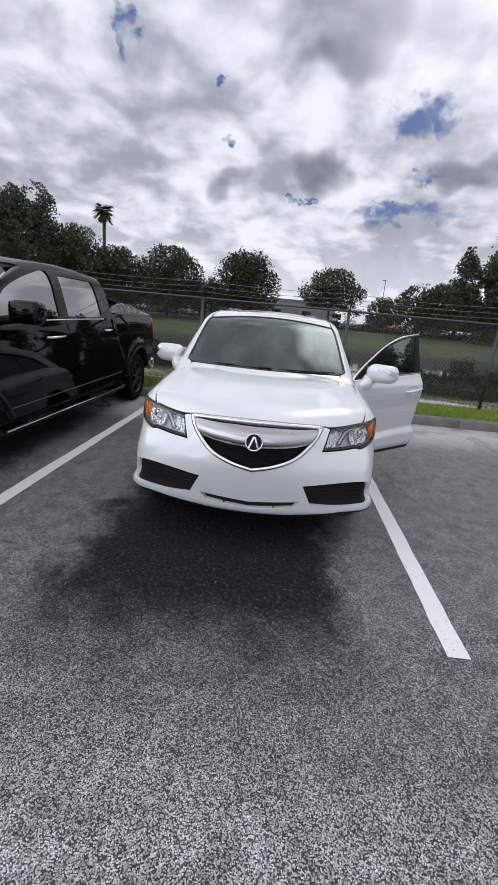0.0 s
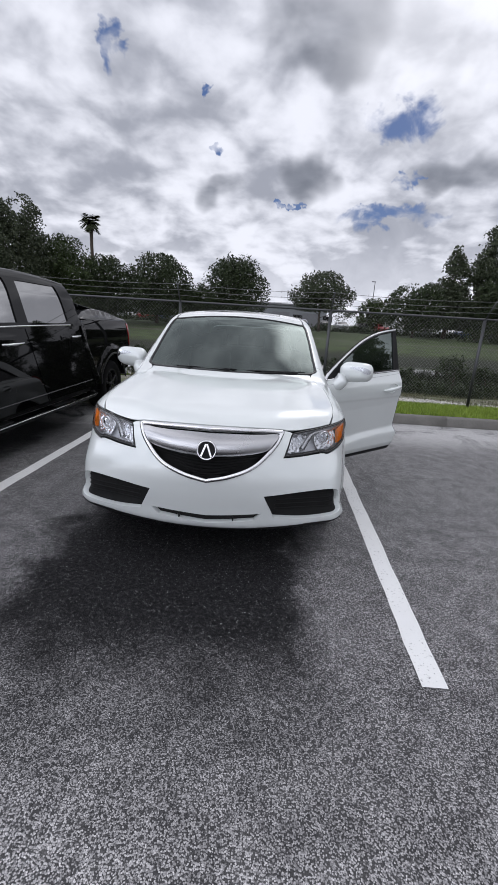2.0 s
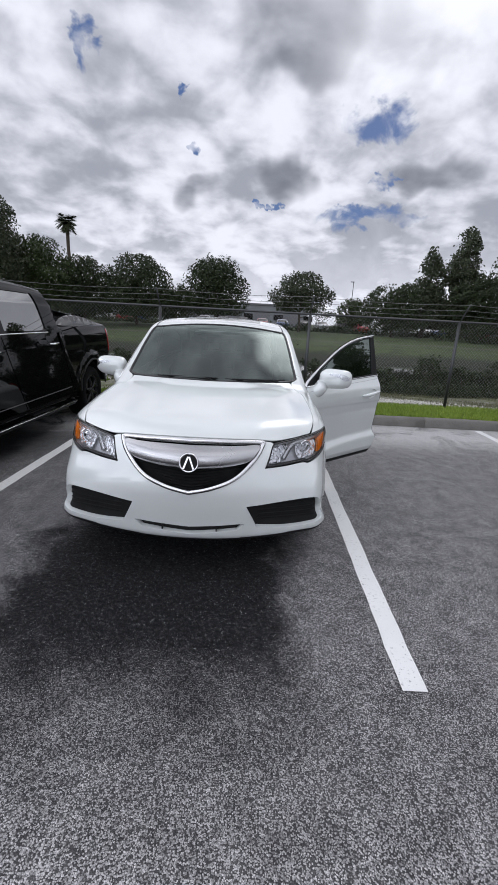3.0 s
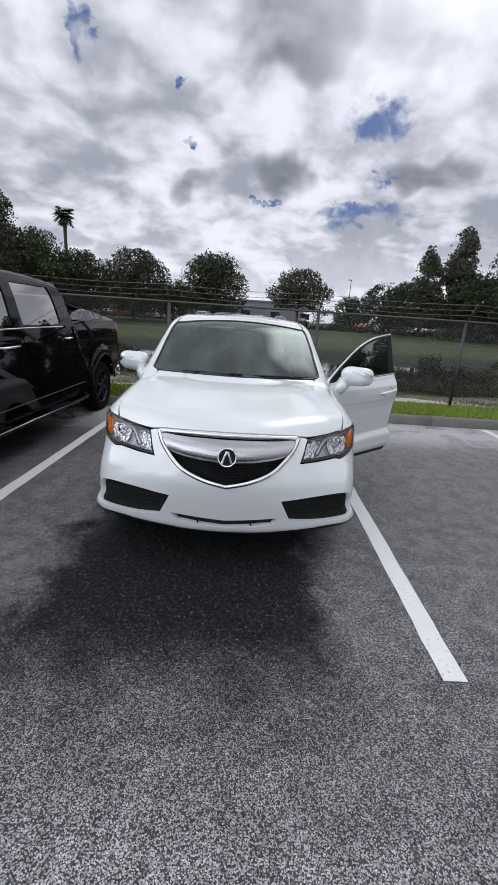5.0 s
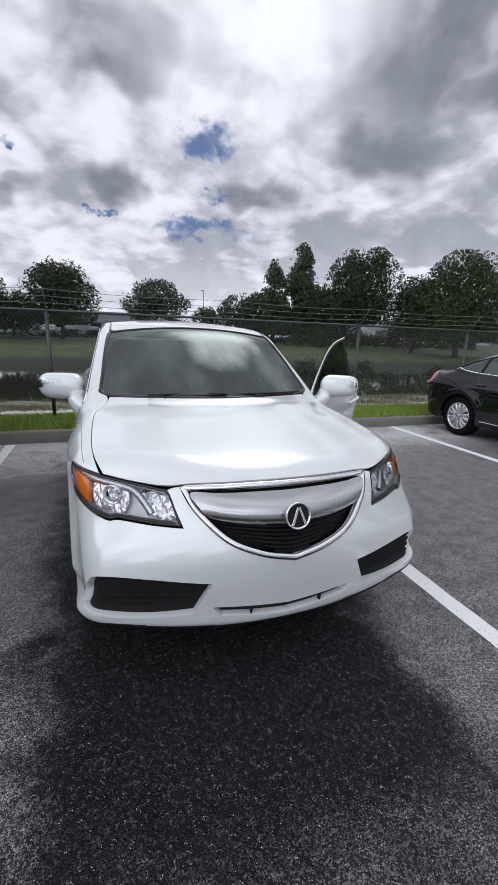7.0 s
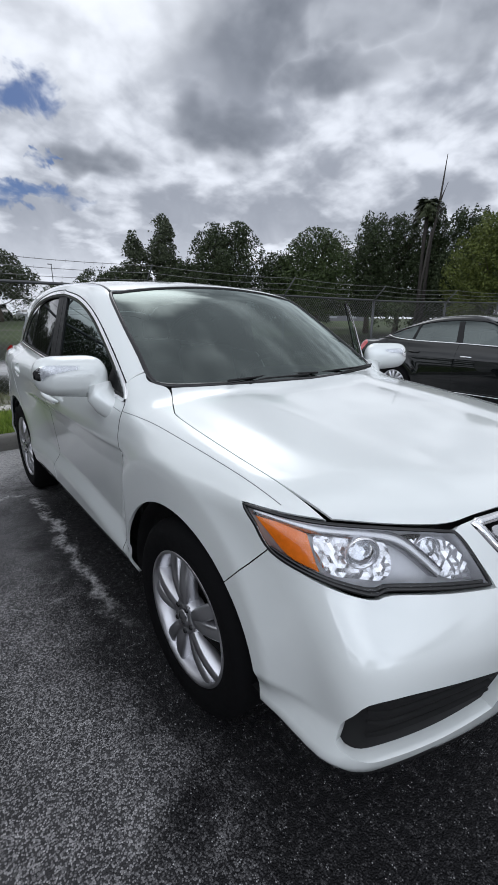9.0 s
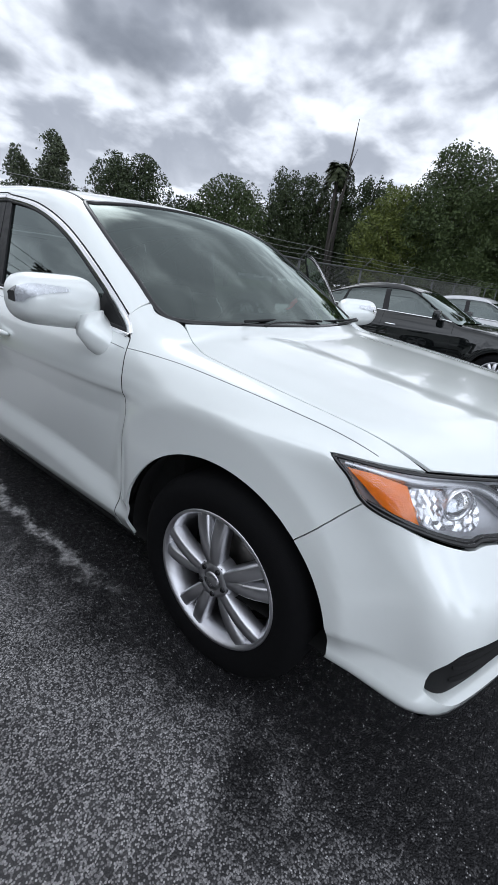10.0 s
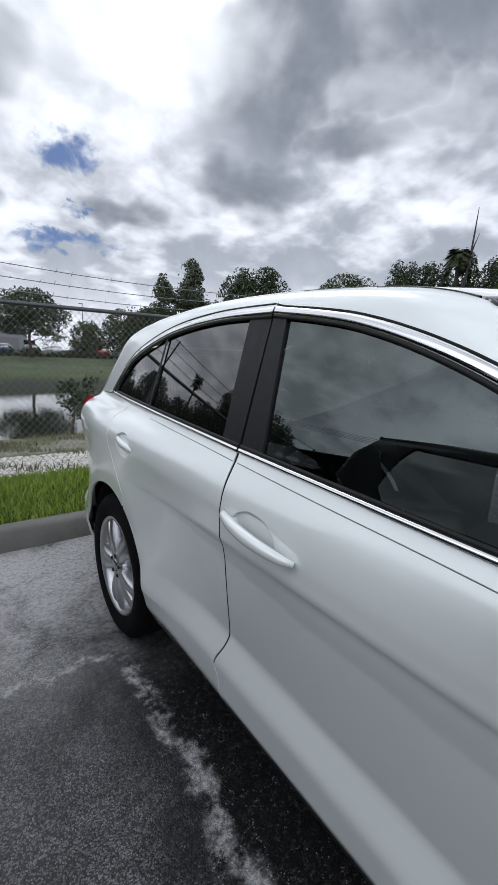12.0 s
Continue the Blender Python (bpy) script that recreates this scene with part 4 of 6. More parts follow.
part("windscreen", skin(suv, full([(0, 1.188, 1.15), (-.30, 1.225, 1.15), (-.55, 1.30, 1.15), (-.695, 1.365, 1.15), (-.745, 1.435, 1.17), (-.728, 1.60, 1.275), (-.70, 1.83, 1.41), (-.655, 2.06, 1.53),
     (-.60, 2.055, 1.55), (-.30, 2.035, 1.585), (0, 2.032, 1.592)]), (0, .6, -1), .035, gap=.004, depth=.004, flange=0), "glass", car, "laminated windscreen mirroring the clouds").visible_shadow = False
part("windscreen_seal", ribbon(suv, full([(0, 1.192, 1.15), (-.30, 1.229, 1.15), (-.55, 1.304, 1.15), (-.69, 1.37, 1.15), (-.738, 1.435, 1.17), (-.721, 1.60, 1.275), (-.693, 1.83, 1.41), (-.648, 2.053, 1.53),
     (-.60, 2.049, 1.55), (-.30, 2.03, 1.585), (0, 2.027, 1.592)]), (0, .6, -1), .022, .003, closed=True), "gloss_black", car)
part("cowl", skin(suv, full([(0, 1.172, 1.14), (-.30, 1.207, 1.15), (-.55, 1.283, 1.15), (-.70, 1.355, 1.15, 1), (-.705, 1.41, 1.16, 1), (-.55, 1.345, 1.16), (-.3, 1.27, 1.16), (0, 1.235, 1.16)]), (0, .3, -1), .03, depth=.006), "trim", car)
for s in (-1, 1):
    base = (-.36 if s < 0 else .22, 1.235 if s < 0 else 1.215)
    w = part("wiper", join(tube([(base[0], base[1], 1.140), (base[0] + .10, base[1] + .012, 1.152), (base[0] + .36, base[1] + .022 + .04 * s, 1.156)], .007, 6)), "trim", car)
    part("wiper_blade", tube([(base[0] - .1, base[1] + .025, 1.158), (base[0] + .2, base[1] + .032, 1.163), (base[0] + .42, base[1] + .040 + .06 * s, 1.162)], .0055, 5), "trim", w)

# grille, emblem, lower openings
pts = full(GRILLE)
part("grille_surround", ribbon(suv, pts, NOSE, .026, .010, .02, True), "chrome", car)
mesh_panel = part("grille_mesh", skin(suv, pts, NOSE, .03, depth=.065, flange=0, gap=-.01), "shadow", car)
for i in range(9):
    z = .655 + i * .021
    hw = min(.40, .05 + (z - .64) * 2.0)
    part("grille_slat", ribbon(suv, [(-hw, .1, z), (0, -.02, z - .006), (hw, .1, z)], NOSE, .008, -.030, .04, sink=.045), "shadow", mesh_panel)
bar = full([(0, .085, .912), (-.20, .105, .912), (-.32, .135, .912), (-.420, .17, .911), (-.396, .125, .862), (-.345, .09, .812), (-.20, .045, .783), (0, .02, .772)])
bv, bq, bn = skin(suv, bar, NOSE, .014, depth=.012, flange=.03, gap=0)
bv = [Vector(p) + Vector((0, -1, 0)) * .038 * max(0, 1 - ((p[2] - (.840 + .03 * (p[0] / .4) ** 2)) / .066) ** 2) for p in bv]
part("grille_bar", (bv, bq), "satin", car, "brushed silver beak-shaped grille bar")
EMB = (0, -.024, .824)
emb = part("emblem", moved(lathe([(-.012, .0), (-.012, .053), (.0, .059), (.006, .057), (.008, .054), (.002, .049)], 36), Matrix.Translation(EMB) @ pose(0, 0, 0, 0, 0, -90) @ pose(0, 0, 0, 0, -12, 0)), "chrome", car, "round chrome ring emblem on black")
part("emblem_plate", moved(lathe([(.002, .050), (.003, .0)], 30), Matrix.Translation(EMB) @ pose(0, 0, 0, 0, 0, -90) @ pose(0, 0, 0, 0, -12, 0)), "shadow", emb)
mark = bmesh.new()
for s in (-1, 1):
    box(mark, (-.006, -.004, -.040), (.006, .004, .040), .002, Matrix.Translation(EMB) @ pose(0, -.004, 0, -12, 0, 0) @ Matrix.Translation((s * .0165, -.004, 0)) @ pose(0, 0, 0, 0, -s * 20, 0))
part("emblem_mark", mark, "chrome", emb)
for s in (-1, 1):
    out = FOG if s < 0 else flip_x(FOG)
    fog = part("bumper_recess", skin(suv, out, NOSE, .03, depth=.035, flange=0, gap=-.02), "shadow", car)
    for i in range(4):
        z = .44 + i * .032
        part("recess_slat", ribbon(suv, [(s * .82, .19, z), (s * .62, .10, z), (s * .43, .06, z - .004)], NOSE, .006, -.032, .04, sink=.036), "shadow", fog)
slot = part("lower_intake", skin(suv, SLOT, NOSE, .03, depth=.035, flange=0, gap=-.02), "shadow", car)
for x in (-.17, .17):
    part("intake_rib", ribbon(suv, [(x, .03, .392), (x, .03, .355)], NOSE, .008, -.004, .02, sink=.02), "trim", slot)
part("lower_lip", ribbon(suv, full([(0, .06, .281), (-.4, .08, .29), (-.7, .14, .318), (-.86, .24, .348)])[3::-1] + flip_x(full([(0, .06, .281), (-.4, .08, .29), (-.7, .14, .318), (-.86, .24, .348)])[1:4]), NOSE, .03, .004, .05), "trim", car)


def facets(outline, aim, depth, rough, seed):
    """A reflector bowl pressed into small flat mirrors."""
    rng = random.Random(seed)
    v, q, n = skin(suv, outline, aim, .011, depth=depth, flange=0, gap=0)
    return [Vector(p) - Vector(k) * rng.uniform(0, rough) for p, k in zip(v, n)], q, None, False


def headlight(s):
    out = LAMP if s < 0 else flip_x(LAMP)
    aim = (.62 * -s, .78, 0)
    lamp = part("headlight", skin(suv, out, aim, .02, depth=.055, flange=-.055, gap=.004), "lamp_inner", car, "clear headlight with silver reflectors and black lower rim")
    for k, outline in enumerate(([(-.812, .40, .905), (-.74, .345, .902), (-.672, .30, .893), (-.655, .282, .84), (-.69, .258, .803), (-.75, .29, .808), (-.822, .352, .826)],
                                 [(-.612, .255, .885), (-.545, .215, .889), (-.507, .18, .872), (-.488, .135, .802), (-.545, .155, .796), (-.585, .19, .82)])):
        part("reflector", facets([(s * abs(x), y, z) for x, y, z in outline], aim, .030, .006, 11 + k), "reflector", lamp, "faceted mirror reflector")
    part("indicator", skin(suv, [(s * abs(p[0]), *p[1:]) for p in [(-.893, .566, .936, 1), (-.818, .419, .906, 1), (-.832, .362, .822, 1), (-.884, .438, .845), (-.902, .495, .885)]], aim, .02, depth=.012, flange=.02), "amber", lamp, "amber turn signal lens")
    part("chrome_brow", ribbon(suv, [(s * abs(p[0]), *p[1:]) for p in [(-.888, .560, .942), (-.80, .42, .918), (-.70, .33, .906), (-.64, .285, .888), (-.60, .25, .85), (-.565, .21, .80)]], aim, .030, -.012, .02, sink=.05), "satin", lamp)
    for name, x, y, z, r in (("projector_lens", .715, .285, .858, .040), ("high_beam", .555, .205, .850, .034)):
        m = Matrix.Translation((s * x, y + .045, z)) @ pose(0, 0, 0, 0, 0, 90 + s * 32 + 180)
        bowl = part(name, moved(lathe([(-.03, r * .8), (.0, r * 1.06), (.012, r * 1.12), (.016, r * 1.04), (.008, r * .92)], 28), m), "reflector", lamp)
        part("lens", moved(lathe([(.004, r * .92), (.018, r * .7), (.026, r * .35), (.028, .0)], 24), m), "lamp_glass", bowl)
    part("headlight_lens", skin(suv, out, aim, .024, depth=.001, flange=0, gap=.003), "lamp_glass", lamp).visible_shadow = False
    part("headlight_rim", ribbon(suv, out, aim, .010, .0015, .015, True), "gloss_black", lamp)
    part("lower_rim", ribbon(suv, [(s * abs(p[0]), *p[1:]) for p in [(-.905, .485, .853), (-.842, .366, .820), (-.75, .276, .790), (-.715, .256, .795), (-.69, .243, .794), (-.58, .17, .790), (-.485, .12, .786)]], aim, .013, -.001, .015), "gloss_black", lamp)


headlight(-1)
headlight(1)

# sides
FENDER = [(-.768, .40, .932, 1), (-.84, .483, .943), (-.903, .598, .957, 1), (-.917, .545, .912), (-.911, .486, .850, 1)] \
    + arch(.945, .345, ARCH_R, 132, -8, 16) + [(-.88, 1.40, .275, 1)] + DOOR_SEAM + [(-.833, 1.502, 1.138, 1), (-.742, 1.475, 1.195, 1), (-.752, 1.425, 1.165)] + HOOD_SEAM[:-1]
FRAME = [(-.742, 1.479, 1.198, 1), (-.728, 1.62, 1.29), (-.70, 1.85, 1.43), (-.650, 2.075, 1.548), (-.628, 2.4, 1.60), (-.617, 2.9, 1.615), (-.607, 3.5, 1.585), (-.592, 4.05, 1.50), (-.60, 4.20, 1.43),
         (-.655, 4.40, 1.25), (-.68, 4.44, 1.19, 1), (-.72, 4.25, 1.195), (-.745, 4.10, 1.205, 1)] + list(reversed(TOP_LINE))[1:-1] + [(-.838, 1.499, 1.133, 1)]
QUARTER_FRONT = [(-.775, 3.70, 1.192, 1), (-.86, 3.66, 1.07), (-.885, 3.56, .95), (-.92, 3.40, .80, 1)]
REAR_DOOR = [(-.84, 2.644, 1.146, 1), (-.822, 3.0, 1.162), (-.80, 3.4, 1.180)] + QUARTER_FRONT + arch(3.615, .345, ARCH_R, 118, 187, 9) + [(-.885, 3.14, .285, 1)] + list(reversed(MID_SEAM))[:-1]
QUARTER = [(-.775, 3.704, 1.192, 1), (-.75, 4.0, 1.203), (-.72, 4.25, 1.195), (-.68, 4.44, 1.19, 1), (-.70, 4.50, 1.0), (-.72, 4.53, .8), (-.72, 4.53, .5), (-.72, 4.45, .28, 1), (-.86, 4.2, .28), (-.90, 4.08, .285, 1)] \
    + arch(3.615, .345, ARCH_R, -8, 117, 14) + list(reversed(QUARTER_FRONT))
DOOR = [(-.853, 1.456, 1.082, 1)] + BELT[1:3] + [(-.835, 2.636, 1.146, 1)] + MID_SEAM[1:] + [(-.885, 1.9, .285), (-.885, 1.482, .285, 1)] + DOOR_SEAM[1:-1]
hinge = Matrix.Translation((.90, 1.475, 0)) @ pose(0, 0, 0, 0, 0, -49.0) @ Matrix.Translation((-.90, -1.475, 0))


CUP_F = [(-.92, 2.545, .985), (-.92, 2.49, 1.018), (-.92, 2.41, 1.008), (-.92, 2.365, .965), (-.92, 2.40, .925), (-.92, 2.49, .936)]
CUP_R = [(-.9, 3.515, 1.04), (-.9, 3.46, 1.072), (-.9, 3.39, 1.062), (-.9, 3.35, 1.02), (-.9, 3.38, .98), (-.9, 3.46, .99)]


def front_door(s, m):
    """The front door with its glass, pillar trim, handle and mirror; m swings it."""
    def fit(shape):
        return turned(lay(s, shape), m)
    d = part("front_door", fit(skin(suv, DOOR, SIDE, .015, [CUP_F], gap=.0035)), "white", car, "white front door, open" if s > 0 else "")
    part("door_lining", fit(skin(suv, DOOR, SIDE, .05, gap=.02, depth=.07)), "dash", d)
    part("window_pane", fit(skin(suv, [(-.85, 1.50, 1.10, 1)] + BELT[1:3] + [(-.828, 2.535, 1.145, 1), (-.72, 2.62, 1.545, 1), (-.735, 2.31, 1.50), (-.763, 2.02, 1.41), (-.803, 1.73, 1.262), (-.835, 1.52, 1.13)], SIDE, .04, depth=.012, flange=0, gap=0)), "tint", d).visible_shadow = False
    part("mirror_sail", fit(skin(suv, [(-.85, 1.462, 1.095, 1), (-.85, 1.72, 1.11, 1), (-.81, 1.665, 1.225, 1), (-.83, 1.53, 1.145)], SIDE, .03, depth=.006, flange=.01)), "trim", d)
    part("pillar_trim", fit(skin(suv, [(-.835, 2.535, 1.147, 1), (-.72, 2.585, 1.553, 1), (-.72, 2.645, 1.555, 1), (-.835, 2.636, 1.150, 1)], SIDE, .03, depth=.003, flange=.012, gap=0)), "trim", d)
    part("belt_chrome", fit(ribbon(suv, BELT[:3] + [(-.835, 2.637, 1.148)], SIDE, .016, .006, .03)), "chrome", d)
    part("belt_seal", fit(ribbon(suv, [(p[0], p[1], p[2] + .014) for p in BELT[:3]] + [(-.835, 2.637, 1.162)], SIDE, .013, .004, .03)), "trim", d)
    part("window_chrome", fit(ribbon(suv, TOP_LINE[:6] + [(-.716, 2.64, 1.562)], (1, 0, -.25), .026, .005, .03)), "chrome", d)
    part("window_seal", fit(ribbon(suv, [(p[0], p[1] + .012, p[2] - .014) for p in TOP_LINE[:6]] + [(-.716, 2.64, 1.545)], (1, 0, -.25), .013, .003, .03)), "trim", d)
    part("frame_gap", fit(ribbon(suv, [(p[0], p[1] - .010, p[2] + .016) for p in TOP_LINE[1:6]] + [(-.700, 2.64, 1.579)], (1, 0, -.25), .007, .001, .03, sink=.002)), "shadow", d)
    for line, wide in ((DOOR_SEAM[1:], .0042), (MID_SEAM[:-2], .0028)):
        part("door_gap", fit(ribbon(suv, line, SIDE, wide, .0007, .012, sink=.003)), "shadow", d)
    part("bottom_seal", fit(ribbon(suv, [(-.885, 1.50, .308), (-.885, 2.0, .308), (-.885, 2.57, .308)], SIDE, .055, .003, .05)), "trim", d)
    part("door_handle", fit(handle_shape(2.59, 2.285, .993, .958, -.922)), "white", d, "white body-colour pull handle")
    part("handle_cup", fit(skin(suv, CUP_F, SIDE, .02, depth=.014, flange=-.014, gap=-.003)), "white", d)
    part("waist_crease", fit(ribbon(suv, [(-.885, 1.45, 1.045), (-.875, 1.9, 1.08), (-.865, 2.3, 1.10), (-.856, 2.62, 1.118)], SIDE, .003, .0008, .02, sink=.0006)), "crease_shade", d)
    mir = part("door_mirror", fit(mirror_shape()), "white", d, "white rounded door mirror")
    part("mirror_arm", fit(mirror_arm()), "white", mir)
    part("mirror_glass", fit(([(-.897, 1.727, 1.13), (-1.107, 1.757, 1.13), (-1.107, 1.757, 1.245), (-.897, 1.727, 1.25)], [(0, 1, 2, 3)])), "chrome", mir)
    lens = part("mirror_indicator", fit(mirror_shape(.48, .95, radians(150), radians(186), 9, 18, .0025, .75)), "white_lens", mir, "clear turn signal lens")
    part("indicator_glass", fit(mirror_shape(.465, .96, radians(148), radians(188), 9, 18, .0045, .75)), "lamp_glass", lens).visible_shadow = False
    return d


front_door(-1, Matrix())
front_door(1, hinge)
for s in (-1, 1):
    L = lambda shape: lay(s, shape)
    fen = part("front_fender", L(skin(suv, FENDER, (.78, .12, -.55), .011, gap=.0022)), "white", car)
    part("fender_crease", L(ribbon(suv, [(-.880, 1.44, 1.047), (-.862, 1.2, 1.045), (-.856, .95, 1.026), (-.850, .734, 1.004), (-.845, .602, .985), (-.835, .50, .958)], (.78, .12, -.55), .003, .0006, .012, sink=.0006)), "crease_shade", fen)
    part("side_frame", L(skin(suv, FRAME, (.85, 0, -.5), .026, gap=.0015)), "white", car)
    part("roof_moulding", L(ribbon(suv, [(-.642, 2.085, 1.55), (-.624, 2.4, 1.60), (-.613, 2.9, 1.615), (-.603, 3.5, 1.585), (-.588, 4.05, 1.50)], (.3, 0, -1), .014, .002, .04)), "gloss_black", car)
    rd = part("rear_door", L(skin(suv, REAR_DOOR, SIDE, .015, [CUP_R], gap=.0035)), "white", car)
    part("window_pane", L(skin(suv, [(-.828, 2.75, 1.165, 1), (-.81, 3.2, 1.18), (-.80, 3.42, 1.19, 1), (-.714, 3.40, 1.495, 1), (-.718, 3.05, 1.54), (-.72, 2.765, 1.548, 1)], SIDE, .04, depth=.012, flange=0, gap=-.003)), "privacy", rd).visible_shadow = False
    part("window_pane", L(skin(suv, [(-.80, 3.42, 1.19, 1), (-.77, 3.75, 1.203), (-.738, 4.045, 1.215, 1), (-.712, 3.93, 1.32), (-.712, 3.75, 1.405), (-.712, 3.42, 1.49, 1)], SIDE, .04, depth=.012, flange=0, gap=-.003)), "privacy", rd).visible_shadow = False
    part("pillar_trim", L(skin(suv, [(-.835, 2.648, 1.150, 1), (-.72, 2.652, 1.555, 1), (-.72, 2.765, 1.555, 1), (-.835, 2.745, 1.155, 1)], SIDE, .03, depth=.003, flange=.012, gap=0)), "trim", rd)
    part("window_divider", L(ribbon(suv, [(-.80, 3.41, 1.19), (-.712, 3.395, 1.50)], SIDE, .020, -.004, .03)), "trim", rd)
    part("belt_chrome", L(ribbon(suv, [(-.835, 2.646, 1.148)] + BELT[4:] + [(-.745, 4.09, 1.213)], SIDE, .016, .006, .03)), "chrome", rd)
    part("belt_seal", L(ribbon(suv, [(-.835, 2.646, 1.162), (-.822, 3.0, 1.180), (-.795, 3.5, 1.202), (-.75, 3.98, 1.219)], SIDE, .013, .004, .03)), "trim", rd)
    part("window_chrome", L(ribbon(suv, [(-.716, 2.648, 1.562)] + TOP_LINE[6:], (1, 0, -.25), .026, .005, .03)), "chrome", rd)
    part("window_seal", L(ribbon(suv, [(-.716, 2.648, 1.546), (-.712, 3.0, 1.544), (-.708, 3.38, 1.504), (-.705, 3.74, 1.415), (-.715, 3.90, 1.34), (-.745, 4.06, 1.222)], (1, 0, -.25), .013, .003, .03)), "trim", rd)
    part("door_handle", L(handle_shape(3.555, 3.275, 1.048, 1.012, -.886)), "white", rd, "white body-colour pull handle")
    part("handle_cup", L(skin(suv, CUP_R, SIDE, .02, depth=.014, flange=-.014, gap=-.003)), "white", rd)
    part("waist_crease", L(ribbon(suv, [(-.856, 2.645, 1.119), (-.84, 3.0, 1.137), (-.82, 3.35, 1.152)], SIDE, .003, .0008, .02, sink=.0006)), "crease_shade", rd)
    part("frame_gap", L(ribbon(suv, [(-.700, 2.648, 1.579), (-.698, 3.0, 1.577), (-.694, 3.39, 1.538), (-.692, 3.76, 1.449), (-.698, 3.95, 1.36)], (1, 0, -.25), .007, .001, .03, sink=.002)), "shadow", rd)
    q = part("rear_quarter", L(skin(suv, QUARTER, (.9, -.3, -.05), .018, gap=.002)), "white", car)
    part("tail_light", L(skin(suv, [(-.76, 4.34, 1.12, 1), (-.73, 4.45, 1.14), (-.66, 4.53, 1.12, 1), (-.68, 4.55, .97), (-.745, 4.47, .98, 1)], (.75, -.65, 0), .02, depth=-.018, flange=.02, gap=0)), "red_lens", q, "red tail light at the rear corner")
    part("sill_trim", L(ribbon(suv, [(-.87, 1.42, .262), (-.87, 2.0, .262), (-.87, 3.12, .262)], (1, 0, .1), .05, -.002, .06, sink=.01)), "trim", car)
    for y0 in (.945, 3.615):
        part("wheel_liner", L(moved((lathe([(-.875, ARCH_R + .004), (-.60, ARCH_R + .02), (-.56, .30)], 40, "x", radians(-6), radians(186) * 40 / 39)), Matrix.Translation((0, y0, .345)))), "shadow", car)
part("tailgate", skin(suv, full([(0, 4.22, 1.50), (-.45, 4.18, 1.47), (-.56, 4.22, 1.42), (-.63, 4.42, 1.22), (-.66, 4.50, 1.0), (-.66, 4.56, .75), (-.4, 4.6, .6), (0, 4.64, .58)]), (0, -1, -.25), .05), "white", car)
part("rear_glass", skin(suv, full([(0, 4.25, 1.46), (-.45, 4.24, 1.42), (-.52, 4.30, 1.36), (-.56, 4.45, 1.18), (-.3, 4.52, 1.16), (0, 4.54, 1.15)]), (0, -1, -.6), .05, depth=-.003), "privacy", car)
part("rear_bumper", skin(suv, full([(0, 4.64, .57), (-.4, 4.6, .59), (-.66, 4.56, .74), (-.72, 4.53, .70), (-.73, 4.5, .35), (-.6, 4.5, .26), (0, 4.55, .25)]), (0, -1, 0), .05), "white", car)
part("roof_aerial", tube([(0, 3.72, 1.60), (0, 3.80, 1.655), (0, 3.9, 1.70)], 0, 6, [.012, .006, .003]), "trim", car)

# dark inner shell, floor and wheel wells
core = bmesh.new()
box(core, (-.80, 1.30, .30), (.80, 4.40, .42), .02)
box(core, (-.60, .25, .26), (.60, 1.38, .90), .05)
box(core, (-.80, 1.20, .40), (.80, 1.44, 1.02), .05)
box(core, (-.78, 3.40, .40), (.78, 4.42, 1.02), .05)
part("chassis", core, "shadow", car)
for s in (-1, 1):
    part("inner_sill", box(bmesh.new(), (s * .86, 1.42, .27), (s * .74, 3.15, .40), .02), "white" if s > 0 else "shadow", car)

# cabin
dash = bmesh.new()
box(dash, (-.72, 1.40, .70), (.72, 1.86, 1.06), .06)
box(dash, (.18, 1.62, 1.0), (.56, 1.90, 1.12), .04)
part("dashboard", smooth_bm(dash), "dash", car)
steer = part("steering_wheel", moved(join(lathe([(.014 * math.cos(b), .18 + .014 * math.sin(b)) for b in np.linspace(0, 6.283, 9)], 32)), Matrix.Translation((.37, 2.02, 1.02)) @ pose(0, 0, 0, 0, 0, 90) @ pose(0, 0, 0, 0, -25, 0)), "dash", car)
part("steering_hub", box(bmesh.new(), (.29, 1.99, .96), (.45, 2.04, 1.06), .02), "dash", steer)


def seat(x, y, tag):
    b = part(tag, box(bmesh.new(), (x - .25, y, .52), (x + .25, y + .50, .68), .06), "seat", car)
    back = bmesh.new()
    box(back, (-.24, -.06, 0), (.24, .08, .62), .06, Matrix.Translation((x, y + .50, .62)) @ pose(0, 0, 0, -18, 0, 0))
    part("backrest", smooth_bm(back), "seat", b)
    head = bmesh.new()
    box(head, (-.13, -.05, .64), (.13, .06, .82), .05, Matrix.Translation((x, y + .50, .62)) @ pose(0, 0, 0, -18, 0, 0))
    part("headrest", smooth_bm(head), "seat", b)
    return b


seat(-.37, 2.05, "front_seat")
seat(.37, 2.05, "front_seat")
seat(-.40, 2.98, "rear_seat")
seat(0.0, 2.98, "rear_seat")
seat(.40, 2.98, "rear_seat")
part("rear_view_mirror", box(bmesh.new(), (-.12, 1.90, 1.42), (.12, 1.925, 1.48), .012), "dash", car)
part("headliner", skin(suv, full([(0, 2.10, 1.6), (-.52, 2.12, 1.6), (-.56, 3.0, 1.6), (-.54, 4.0, 1.5), (0, 4.1, 1.5)]), (0, 0, -1), .08, depth=.03, flange=0), "seat", car)
part("windscreen_sticker", skin(suv, [(.60, 1.47, 1.2), (.68, 1.49, 1.2), (.665, 1.52, 1.2), (.59, 1.50, 1.2)], (0, .6, -1), .02, depth=.007, flange=0), "wall_pale", car)

